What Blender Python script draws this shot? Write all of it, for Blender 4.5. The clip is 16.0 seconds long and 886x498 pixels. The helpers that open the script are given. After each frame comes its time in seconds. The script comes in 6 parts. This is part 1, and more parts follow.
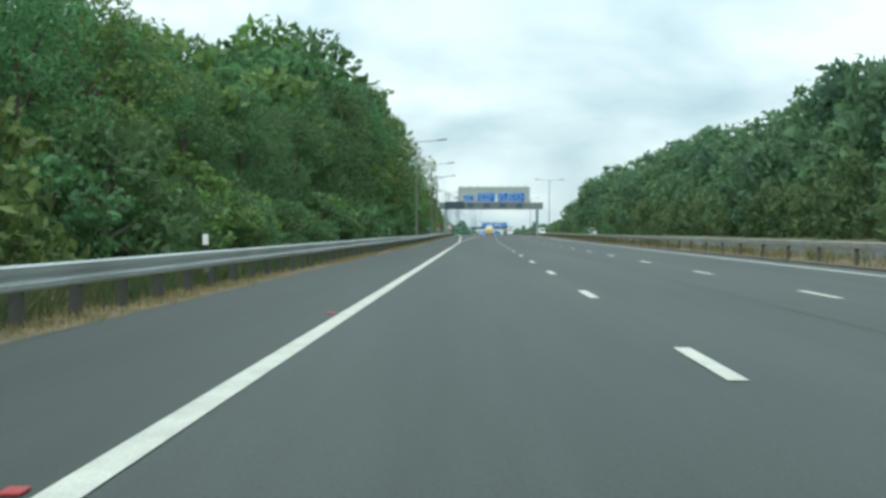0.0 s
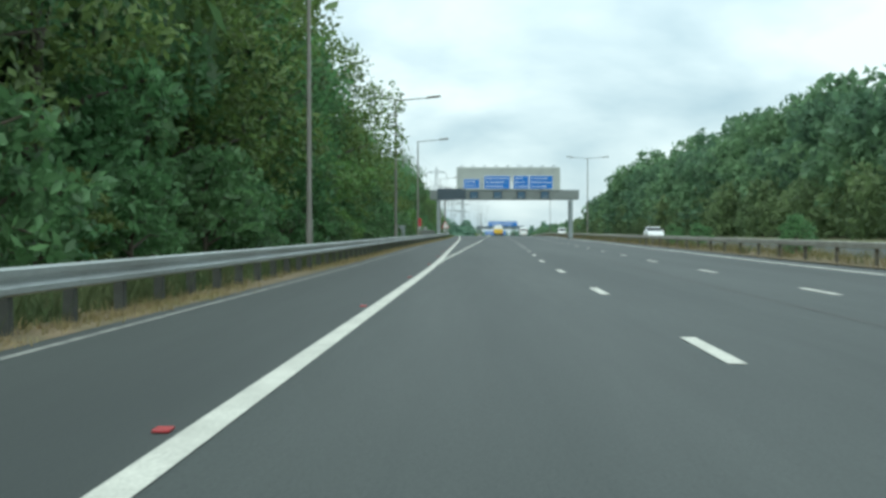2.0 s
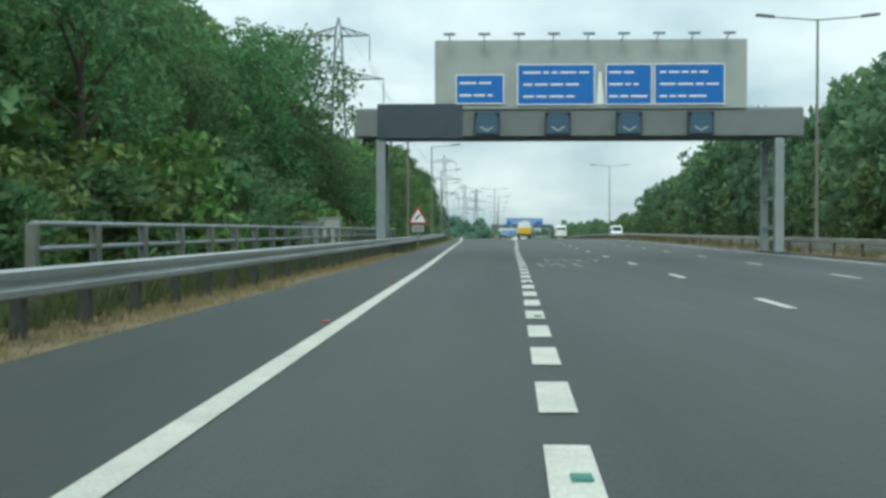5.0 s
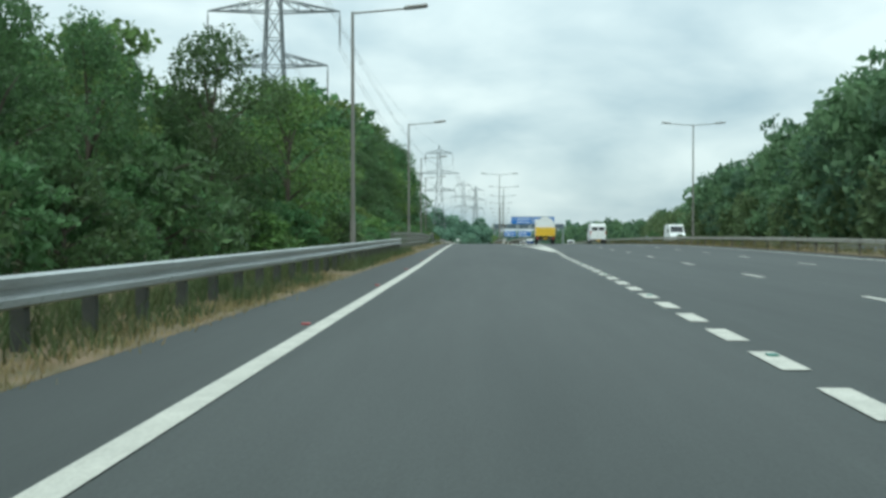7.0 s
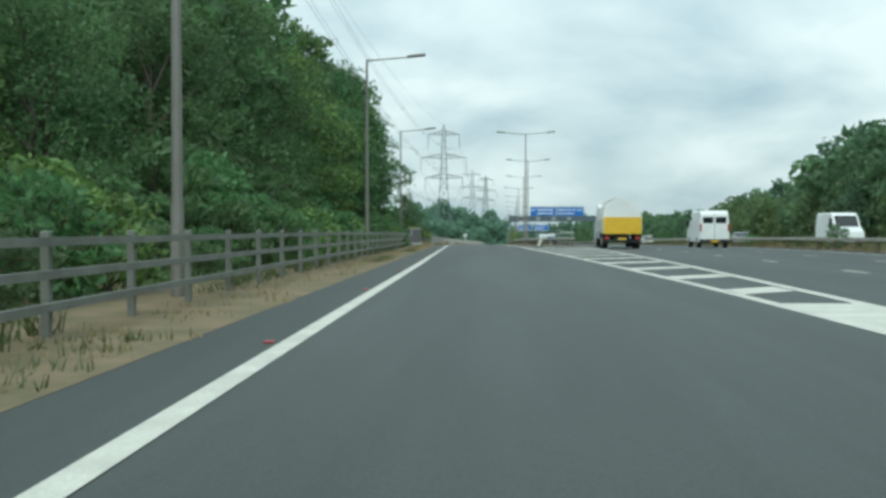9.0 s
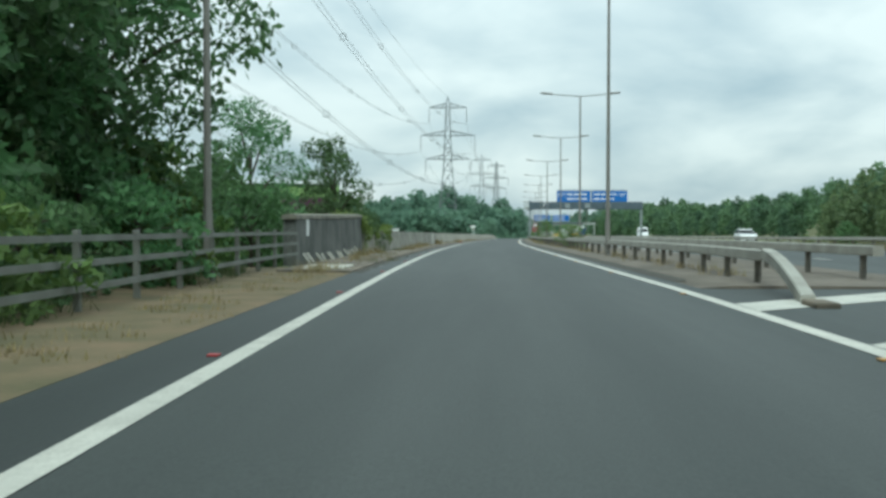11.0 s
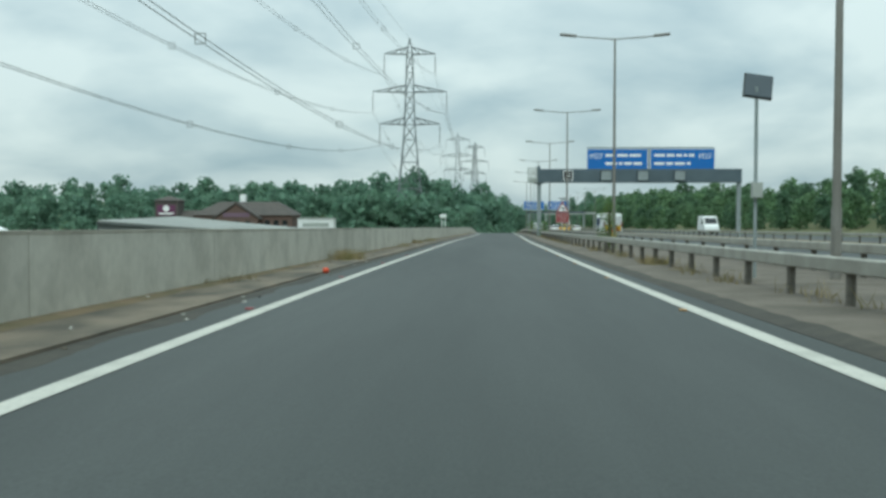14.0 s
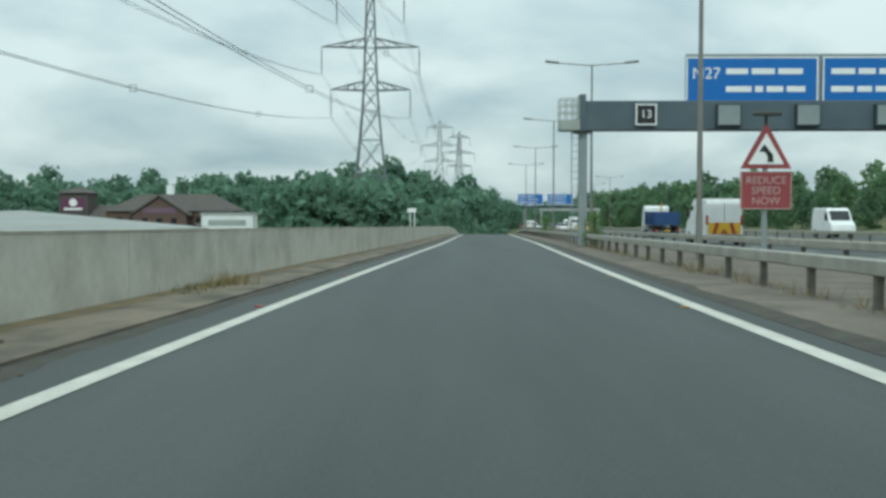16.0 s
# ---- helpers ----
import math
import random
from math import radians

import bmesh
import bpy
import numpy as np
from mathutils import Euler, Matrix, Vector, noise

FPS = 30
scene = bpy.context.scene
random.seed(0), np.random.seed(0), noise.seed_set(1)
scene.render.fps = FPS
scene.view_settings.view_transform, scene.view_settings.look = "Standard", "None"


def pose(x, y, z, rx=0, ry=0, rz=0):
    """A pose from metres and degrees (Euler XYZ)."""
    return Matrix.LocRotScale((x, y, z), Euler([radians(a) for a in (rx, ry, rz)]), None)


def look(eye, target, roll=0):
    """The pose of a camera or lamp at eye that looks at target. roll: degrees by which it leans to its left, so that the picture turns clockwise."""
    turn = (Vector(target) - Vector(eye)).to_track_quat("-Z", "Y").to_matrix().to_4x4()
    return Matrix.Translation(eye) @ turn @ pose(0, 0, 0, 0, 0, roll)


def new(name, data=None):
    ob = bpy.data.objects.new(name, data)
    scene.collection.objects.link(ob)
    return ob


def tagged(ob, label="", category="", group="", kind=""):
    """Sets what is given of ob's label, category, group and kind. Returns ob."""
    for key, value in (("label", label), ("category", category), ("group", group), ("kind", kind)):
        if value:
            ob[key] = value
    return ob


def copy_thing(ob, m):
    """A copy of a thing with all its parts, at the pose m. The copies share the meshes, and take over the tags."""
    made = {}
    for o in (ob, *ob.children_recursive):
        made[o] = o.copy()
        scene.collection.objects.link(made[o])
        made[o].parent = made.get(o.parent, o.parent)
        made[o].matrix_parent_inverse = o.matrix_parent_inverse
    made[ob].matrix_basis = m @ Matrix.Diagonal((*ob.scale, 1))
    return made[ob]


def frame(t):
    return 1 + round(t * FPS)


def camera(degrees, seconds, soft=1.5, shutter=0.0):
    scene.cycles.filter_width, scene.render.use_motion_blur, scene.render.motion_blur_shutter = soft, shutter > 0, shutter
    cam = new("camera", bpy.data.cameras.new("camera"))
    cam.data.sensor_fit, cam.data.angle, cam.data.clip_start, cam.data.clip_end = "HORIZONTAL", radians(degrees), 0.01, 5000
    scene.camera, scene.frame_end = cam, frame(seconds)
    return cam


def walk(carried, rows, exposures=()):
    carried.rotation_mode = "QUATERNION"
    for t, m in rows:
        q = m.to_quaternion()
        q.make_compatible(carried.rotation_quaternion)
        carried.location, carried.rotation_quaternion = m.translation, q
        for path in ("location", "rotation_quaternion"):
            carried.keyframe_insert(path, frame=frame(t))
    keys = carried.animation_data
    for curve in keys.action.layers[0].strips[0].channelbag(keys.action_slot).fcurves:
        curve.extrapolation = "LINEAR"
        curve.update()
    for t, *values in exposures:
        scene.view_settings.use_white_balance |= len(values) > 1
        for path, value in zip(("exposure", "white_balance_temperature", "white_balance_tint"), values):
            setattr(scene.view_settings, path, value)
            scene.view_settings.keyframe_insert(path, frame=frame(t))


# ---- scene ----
# ---- camera and its drive ----
cam = camera(46.05, 16.0, soft=3.1, shutter=0.03)
ROWS = [
    (0.0, 0.0, 0.0, 89.0, 0.79), (0.5, 0.29, 15.0, 88.99, 0.89), (1.0, 0.56, 30.0, 88.99, 0.97), (1.5, 0.81, 45.0, 88.99, 1.03),
    (2.0, 1.01, 60.0, 89.0, 1.11), (2.5, 1.2, 75.0, 89.0, 1.27), (3.0, 1.41, 90.0, 88.98, 1.54), (3.5, 1.685, 105.0, 88.95, 1.75),
    (4.0, 1.865, 120.0, 88.93, 1.88), (4.5, 1.96, 135.0, 88.95, 1.92), (5.0, 2.02, 150.0, 88.97, 1.92), (5.5, 2.07, 165.0, 89.0, 1.9),
    (6.0, 2.115, 180.0, 89.04, 1.9), (6.5, 2.14, 195.0, 89.05, 1.93), (7.0, 2.175, 210.0, 89.01, 1.91), (7.5, 2.19, 225.0, 88.95, 1.99),
    (8.0, 2.16, 240.0, 88.89, 2.12), (8.5, 1.99, 255.0, 88.83, 2.25), (9.0, 1.84, 269.6, 88.81, 2.44), (9.5, 1.685, 284.2, 88.8, 2.63),
    (10.0, 1.51, 298.8, 88.79, 2.81), (10.5, 1.325, 313.4, 88.78, 2.93), (11.0, 1.12, 328.0, 88.77, 2.97), (11.5, 0.9, 342.2, 88.76, 2.88),
    (12.0, 0.715, 356.5, 88.75, 2.71), (12.5, 0.61, 370.8, 88.79, 2.45), (13.0, 0.58, 385.0, 88.83, 2.2), (13.5, 0.59, 399.2, 88.84, 1.95),
    (14.0, 0.64, 413.5, 88.79, 1.75), (14.5, 0.74, 427.8, 88.73, 1.57), (15.0, 0.915, 442.0, 88.69, 1.39), (15.5, 1.12, 456.2, 88.69, 1.19),
    (16.0, 1.39, 470.5, 88.71, 0.98)]
EYE = 1.02
# the body heaves a little on its springs
HEAVE = ((0, 0), (6.5, 0), (7.0, 0.010), (7.5, 0.032), (8.0, 0.038), (8.5, 0.012), (9.5, 0.0), (10.4, 0.004), (11.0, 0.012), (11.5, 0.012), (12.3, 0.0), (14.5, 0.012), (15.0, 0.042), (15.5, 0.044), (16.0, 0.026))
# the road goes over a long rise and then falls at an even grade
RISE_FROM, RISE_TO, BEND = 250.0, 390.0, 1.36e-4


def grade(y):
    return -BEND * (min(max(y, RISE_FROM), RISE_TO) - RISE_FROM)


def fall(y):
    d = np.clip(y, RISE_FROM, RISE_TO) - RISE_FROM
    return -BEND * (d * d / 2 + (RISE_TO - RISE_FROM) * np.maximum(np.asarray(y) - RISE_TO, 0))


walk(cam, [(t, pose(x, y, EYE + float(np.interp(t, *zip(*HEAVE))) + float(fall(y)), rx + math.degrees(math.atan(grade(y))), 0, rz)) for t, x, y, rx, rz in ROWS], [(0.0, 0.31, 5870, -8), (1.0, 0.31, 5870, -8), (2.5, 0.30, 5870, -8), (4.0, 0.17, 5870, -9), (6.0, 0.11, 5870, -9), (11.3, 0.08, 5870, -9), (12.0, 0.08, 5870, -9), (12.6, -0.04, 5870, -10), (13.5, -0.10, 5870, -10), (16.0, -0.10, 5870, -10)])

# ---- sky and light ----
world = bpy.data.worlds.new("overcast_sky")
scene.world = world
world.use_nodes = True
wn, wl = world.node_tree.nodes, world.node_tree.links
bg = wn["Background"]


def wnode(kind, **values):
    n = wn.new(kind)
    for k, v in values.items():
        n.inputs[k].default_value = v
    return n


def wmath(op, a, b):
    n = wn.new("ShaderNodeMath")
    n.operation = op
    for slot, v in zip(n.inputs, (a, b)):
        if isinstance(v, (int, float)):
            slot.default_value = v
        else:
            wl.new(v, slot)
    return n.outputs[0]


SUN_UP, SUN_TURN = 46, 184
sky = wn.new("ShaderNodeTexSky")
sky.sky_type, sky.sun_disc, sky.sun_elevation, sky.sun_rotation = "NISHITA", False, radians(SUN_UP), radians(SUN_TURN)
coord = wn.new("ShaderNodeTexCoord")
sep = wn.new("ShaderNodeSeparateXYZ")
wl.new(coord.outputs["Generated"], sep.inputs[0])
up = wmath("MAXIMUM", sep.outputs[2], 0.0)
flat = wmath("ADD", up, 0.34)
plane = wn.new("ShaderNodeCombineXYZ")
wl.new(wmath("DIVIDE", sep.outputs[0], flat), plane.inputs[0])
wl.new(wmath("DIVIDE", sep.outputs[1], flat), plane.inputs[1])
cloud = wnode("ShaderNodeTexNoise", Scale=1.8, Detail=6.0, Roughness=0.46, Distortion=0.35)
wl.new(plane.outputs[0], cloud.inputs["Vector"])
ramp = wn.new("ShaderNodeValToRGB")
ramp.color_ramp.elements[0].position, ramp.color_ramp.elements[0].color = 0.35, (0.525, 0.605, 0.675, 1)
ramp.color_ramp.elements[1].position, ramp.color_ramp.elements[1].color = 0.585, (1.0, 1.0, 1.005, 1)
puffs = wnode("ShaderNodeTexNoise", Scale=5.0, Detail=5.0, Roughness=0.5, Distortion=0.3)
wl.new(plane.outputs[0], puffs.inputs["Vector"])
wl.new(wmath("ADD", wmath("MULTIPLY", cloud.outputs[0], 0.82), wmath("MULTIPLY", puffs.outputs[0], 0.18)), ramp.inputs[0])
# an overcast sky grows brighter towards the zenith
lift = wmath("ADD", wmath("MULTIPLY", up, 0.95), 0.80)
bright = wn.new("ShaderNodeVectorMath")
bright.operation = "SCALE"
wl.new(ramp.outputs[0], bright.inputs[0])
wl.new(lift, bright.inputs["Scale"])
clear = wn.new("ShaderNodeVectorMath")
clear.operation = "SCALE"
clear.inputs["Scale"].default_value = 0.08
wl.new(sky.outputs[0], clear.inputs[0])
mix = wn.new("ShaderNodeMix")
mix.data_type = "RGBA"
mix.inputs["Factor"].default_value = 0.90
wl.new(clear.outputs[0], mix.inputs["A"])
wl.new(bright.outputs[0], mix.inputs["B"])
wl.new(mix.outputs["Result"], bg.inputs[0])
bg.inputs[1].default_value = 1.0

sun = new("sun", bpy.data.lights.new("sun", "SUN"))
sun.data.energy, sun.data.angle, sun.data.color = 1.35, radians(25), (1.0, 0.96, 0.9)
sun.matrix_world = look((0, 0, 0), (-math.sin(radians(SUN_TURN)) * math.cos(radians(SUN_UP)), -math.cos(radians(SUN_TURN)) * math.cos(radians(SUN_UP)), -math.sin(radians(SUN_UP))))


# ---- materials ----
def material(name, color, rough=0.8, metal=0.0, second=None, scale=3.0, fine=40.0, amount=0.5, bump=0.0, vary=0.0, island=0.0, stretch=(1, 1, 1), spec=0.5, leaf=0.0, streak=None, speck=0.0, hard=(0.35, 0.68), runs=(3.2, 0.5, 0.7)):
    """A surface with stains at one scale and grain at a finer one; vary: by object; island: by loose piece."""
    m = bpy.data.materials.new(name)
    m.use_nodes = True
    n, l = m.node_tree.nodes, m.node_tree.links
    b = n["Principled BSDF"]
    b.inputs["Roughness"].default_value, b.inputs["Metallic"].default_value = rough, metal
    b.inputs["Specular IOR Level"].default_value = spec
    tc, mp = n.new("ShaderNodeTexCoord"), n.new("ShaderNodeMapping")
    mp.inputs["Scale"].default_value = stretch
    l.new(tc.outputs["Object"], mp.inputs[0])
    big, small = n.new("ShaderNodeTexNoise"), n.new("ShaderNodeTexNoise")
    for t, sc, d in ((big, scale, 4), (small, fine, 3)):
        t.inputs["Scale"].default_value, t.inputs["Detail"].default_value = sc, d
        l.new(mp.outputs[0], t.inputs["Vector"])
    cr = n.new("ShaderNodeMapRange")
    cr.inputs["From Min"].default_value, cr.inputs["From Max"].default_value = hard
    l.new(big.outputs[0], cr.inputs["Value"])
    mx = n.new("ShaderNodeMix")
    mx.data_type = "RGBA"
    second = second or tuple(c * 0.7 for c in color)
    mx.inputs["A"].default_value, mx.inputs["B"].default_value = (*color, 1), (*second, 1)
    fac = n.new("ShaderNodeMath")
    fac.operation = "MULTIPLY"
    fac.inputs[1].default_value = amount
    l.new(cr.outputs[0], fac.inputs[0])
    l.new(fac.outputs[0], mx.inputs["Factor"])
    hsv = n.new("ShaderNodeHueSaturation")
    l.new(mx.outputs["Result"], hsv.inputs["Color"])
    if streak:
        # run-off streaks down an upright face
        sm, st, sr, sx = n.new("ShaderNodeMapping"), n.new("ShaderNodeTexNoise"), n.new("ShaderNodeMapRange"), n.new("ShaderNodeMix")
        sm.inputs["Scale"].default_value = (runs[0], runs[0], runs[1])
        st.inputs["Scale"].default_value, st.inputs["Detail"].default_value = 1.0, 5.0
        sr.inputs["From Min"].default_value, sr.inputs["From Max"].default_value, sr.inputs["To Max"].default_value = 0.55, 0.70, runs[2]
        sx.data_type = "RGBA"
        sx.inputs["B"].default_value = (*streak, 1)
        l.new(tc.outputs["Object"], sm.inputs[0])
        l.new(sm.outputs[0], st.inputs["Vector"])
        l.new(st.outputs[0], sr.inputs["Value"])
        l.new(sr.outputs[0], sx.inputs["Factor"])
        l.new(mx.outputs["Result"], sx.inputs["A"])
        l.new(sx.outputs["Result"], hsv.inputs["Color"])
    val = n.new("ShaderNodeMapRange")
    val.inputs["To Min"].default_value, val.inputs["To Max"].default_value = 0.84, 1.16
    l.new(small.outputs[0], val.inputs["Value"])
    out = val.outputs[0]
    if speck:
        # pale and dark stones in the surface
        vo, vr, vm = n.new("ShaderNodeTexNoise"), n.new("ShaderNodeMapRange"), n.new("ShaderNodeMath")
        vo.inputs["Scale"].default_value, vo.inputs["Detail"].default_value, vo.inputs["Roughness"].default_value = 55.0, 5.0, 0.75
        l.new(tc.outputs["Object"], vo.inputs["Vector"])
        vr.inputs["From Min"].default_value, vr.inputs["From Max"].default_value = 0.3, 0.7
        vr.inputs["To Min"].default_value, vr.inputs["To Max"].default_value = 1 - speck, 1 + speck
        vm.operation = "MULTIPLY"
        l.new(vo.outputs[0], vr.inputs["Value"])
        l.new(out, vm.inputs[0])
        l.new(vr.outputs[0], vm.inputs[1])
        out = vm.outputs[0]
    for src, amt in (("ShaderNodeObjectInfo", vary), ("ShaderNodeNewGeometry", island)):
        if amt:
            g = n.new(src)
            r = n.new("ShaderNodeMapRange")
            r.inputs["To Min"].default_value, r.inputs["To Max"].default_value = 1 - amt, 1 + amt
            l.new(g.outputs["Random" if src == "ShaderNodeObjectInfo" else "Random Per Island"], r.inputs["Value"])
            k = n.new("ShaderNodeMath")
            k.operation = "MULTIPLY"
            l.new(out, k.inputs[0])
            l.new(r.outputs[0], k.inputs[1])
            out = k.outputs[0]
            if leaf and src == "ShaderNodeObjectInfo":
                hr = n.new("ShaderNodeMapRange")
                hr.inputs["To Min"].default_value, hr.inputs["To Max"].default_value = 0.476, 0.520
                l.new(g.outputs["Random"], hr.inputs["Value"])
                l.new(hr.outputs[0], hsv.inputs["Hue"])
    l.new(out, hsv.inputs["Value"])
    l.new(hsv.outputs[0], b.inputs["Base Color"])
    if bump:
        bp = n.new("ShaderNodeBump")
        bp.inputs["Strength"].default_value, bp.inputs["Distance"].default_value = bump, 0.01
        l.new(small.outputs[0], bp.inputs["Height"])
        l.new(bp.outputs[0], b.inputs["Normal"])
    if leaf:
        tr, ms = n.new("ShaderNodeBsdfTranslucent"), n.new("ShaderNodeMixShader")
        ms.inputs[0].default_value = leaf
        l.new(hsv.outputs[0], tr.inputs[0])
        l.new(b.outputs[0], ms.inputs[1])
        l.new(tr.outputs[0], ms.inputs[2])
        l.new(ms.outputs[0], n["Material Output"].inputs[0])
    return m


ASPHALT = material("worn_asphalt", (0.0385, 0.0445, 0.0425), 0.69, second=(0.0595, 0.066, 0.063), scale=0.55, fine=5, amount=0.9, bump=0.3, stretch=(1, 0.07, 1), spec=0.42, speck=0.45)
PAINT = material("road_paint", (0.55, 0.535, 0.475), 0.65, second=(0.40, 0.39, 0.345), scale=2.2, fine=30, amount=0.75, bump=0.2, speck=0.28)
FADED = material("faded_road_paint", (0.26, 0.26, 0.235), 0.75, second=(0.12, 0.12, 0.115), scale=4, fine=30, amount=0.9)
SILT = material("damp_silt", (0.045, 0.042, 0.035), 0.95, second=(0.07, 0.064, 0.05), scale=2.5, fine=14, amount=0.9, bump=0.5, speck=0.3)
SEAM = material("patched_asphalt", (0.070, 0.071, 0.069), 0.85, scale=2)
SHOULDER = material("shoulder_asphalt", (0.033, 0.038, 0.037), 0.68, second=(0.048, 0.054, 0.051), scale=0.5, fine=5, amount=0.9, bump=0.3, stretch=(1, 0.07, 1), spec=0.42, speck=0.4)
SOIL = material("dry_verge_soil", (0.19, 0.138, 0.08), 0.95, second=(0.095, 0.088, 0.042), scale=1.3, fine=14, amount=0.9, bump=0.6)
GRAVEL = material("gritty_verge", (0.165, 0.14, 0.112), 0.95, second=(0.088, 0.076, 0.058), scale=0.9, fine=14, amount=0.95, bump=0.6, speck=0.4)
GROUND = material("meadow_ground", (0.095, 0.115, 0.045), 0.95, second=(0.17, 0.15, 0.075), scale=0.6, fine=9, amount=0.8, bump=0.5)
GREENGRASS = material("rank_green_grass", (0.060, 0.100, 0.036), 0.8, second=(0.105, 0.115, 0.045), scale=0.5, fine=6, amount=0.9, island=0.35, leaf=0.25)
GRASS = material("roadside_grass", (0.078, 0.112, 0.036), 0.8, second=(0.19, 0.135, 0.06), scale=0.45, fine=6, amount=1.0, island=0.35, leaf=0.25)
DRY = material("dry_grass", (0.29, 0.222, 0.118), 0.85, second=(0.18, 0.175, 0.065), scale=2, fine=6, amount=0.8, island=0.3, leaf=0.2)
STEEL = material("galvanised_steel", (0.50, 0.53, 0.53), 0.42, 0.75, second=(0.36, 0.37, 0.36), scale=1.5, fine=25, amount=0.8, stretch=(1, 0.25, 1))
POST = material("weathered_steel_post", (0.085, 0.09, 0.082), 0.7, 0.4, scale=5, fine=30, amount=0.8)
STAINPOST = material("stained_round_post", (0.20, 0.185, 0.155), 0.8, 0.1, second=(0.10, 0.095, 0.08), scale=4, fine=25, amount=0.9)
RAILGREY = material("weathered_rail", (0.37, 0.36, 0.315), 0.65, 0.1, second=(0.25, 0.24, 0.205), scale=2, amount=0.8)
GANTRY = material("gantry_grey_paint", (0.26, 0.295, 0.30), 0.55, second=(0.20, 0.23, 0.23), scale=1.2, amount=0.8)
GANTRYDARK = material("gantry_dark_panel", (0.045, 0.065, 0.082), 0.55, scale=1.5, amount=0.6)
FASCIA = material("gantry_fascia", (0.175, 0.195, 0.185), 0.6, second=(0.14, 0.155, 0.15), scale=0.8, amount=0.8)
BEAMBLUE = material("gantry_blue_grey", (0.085, 0.115, 0.135), 0.55, second=(0.065, 0.09, 0.108), scale=0.8, amount=0.8)
DISPLAY = material("unlit_display", (0.05, 0.10, 0.16), 0.4, scale=3, amount=0.4)
BOARD = material("sign_backboard", (0.36, 0.385, 0.355), 0.6, second=(0.30, 0.32, 0.30), scale=0.8, amount=0.9)
CONCRETE = material("stained_concrete", (0.375, 0.365, 0.315), 0.9, second=(0.225, 0.223, 0.195), scale=1.25, fine=7, amount=1.0, bump=0.35, vary=0.10, stretch=(1, 1, 1), streak=(0.46, 0.45, 0.40), hard=(0.40, 0.60), runs=(1.9, 0.9, 0.5))
CLEANCONC = material("weathered_concrete", (0.50, 0.485, 0.42), 0.9, second=(0.39, 0.375, 0.32), scale=1.0, fine=7, amount=1.0, bump=0.3, vary=0.06, stretch=(1, 1, 1), streak=(0.36, 0.345, 0.295), hard=(0.42, 0.64), runs=(1.2, 0.5, 0.3))
PALECONC = material("pale_new_concrete", (0.56, 0.55, 0.50), 0.9, second=(0.42, 0.41, 0.37), scale=1.6, fine=18, amount=0.8, bump=0.3, stretch=(1, 1, 0.4))
DARKCONC = material("blackened_concrete", (0.155, 0.158, 0.148), 0.95, second=(0.088, 0.094, 0.088), scale=1.6, fine=9, amount=0.9, bump=0.45, stretch=(1, 1, 0.7), streak=(0.23, 0.235, 0.215), hard=(0.40, 0.60), runs=(1.3, 0.5, 0.5), vary=0.1)
COPING = material("weathered_coping", (0.27, 0.25, 0.205), 0.9, second=(0.15, 0.145, 0.12), scale=1.4, fine=10, amount=0.9, bump=0.4)
KERB = material("kerb_concrete", (0.18, 0.148, 0.108), 0.9, second=(0.074, 0.066, 0.05), scale=1.5, fine=12, amount=1.0, bump=0.5, stretch=(1, 0.5, 1), speck=0.35, hard=(0.38, 0.64))
GREEN = material("lime_green_cladding", (0.25, 0.395, 0.135), 0.55, second=(0.215, 0.35, 0.12), scale=0.5, amount=0.8)
DARKGREEN = material("green_trim", (0.05, 0.095, 0.04), 0.55, scale=1)
PURPLE = material("purple_panel", (0.115, 0.030, 0.085), 0.5, second=(0.095, 0.026, 0.072), scale=0.8)
MAUVE = material("faded_purple_panel", (0.16, 0.10, 0.145), 0.5, scale=0.8)
SIGNBLUE = material("sign_blue", (0.010, 0.135, 0.46), 0.5, second=(0.012, 0.115, 0.40), scale=1, amount=0.6)
WHITE = material("white_paint", (0.78, 0.79, 0.78), 0.45, second=(0.66, 0.67, 0.66), scale=1.2, amount=0.6)
SIGNWHITE = material("sign_white", (0.80, 0.81, 0.80), 0.5, scale=2, amount=0.15)
FADEDWHITE = material("faded_lettering", (0.45, 0.32, 0.31), 0.6, scale=3, amount=0.5)
RED = material("sign_red", (0.36, 0.035, 0.035), 0.5, scale=2, amount=0.4)
DULLRED = material("faded_red_board", (0.27, 0.050, 0.055), 0.6, second=(0.20, 0.042, 0.046), scale=2, amount=0.6)
ORANGE = material("orange_plastic", (0.62, 0.085, 0.03), 0.5, scale=6, amount=0.5)
YELLOW = material("vehicle_yellow", (0.72, 0.46, 0.03), 0.45, second=(0.6, 0.36, 0.03), scale=2, amount=0.6)
CHEVRED = material("chevron_red", (0.36, 0.04, 0.03), 0.5, scale=2, amount=0.3)
BLACK = material("black_rubber", (0.018, 0.019, 0.02), 0.75, scale=4)
GLASS = material("dark_vehicle_glass", (0.018, 0.022, 0.026), 0.08, scale=1, amount=0.1)
TRUCKBLUE = material("truck_blue", (0.02, 0.06, 0.17), 0.5, scale=1.5)
BRICK = material("red_brick", (0.128, 0.082, 0.068), 0.9, second=(0.098, 0.070, 0.060), scale=2, fine=20, amount=0.8)
DARKCLAD = material("dark_sheet_cladding", (0.075, 0.085, 0.085), 0.7, scale=0.6, amount=0.8)
TILE = material("brown_roof_tile", (0.096, 0.084, 0.076), 0.9, second=(0.070, 0.064, 0.058), scale=0.8, fine=8, amount=0.8)
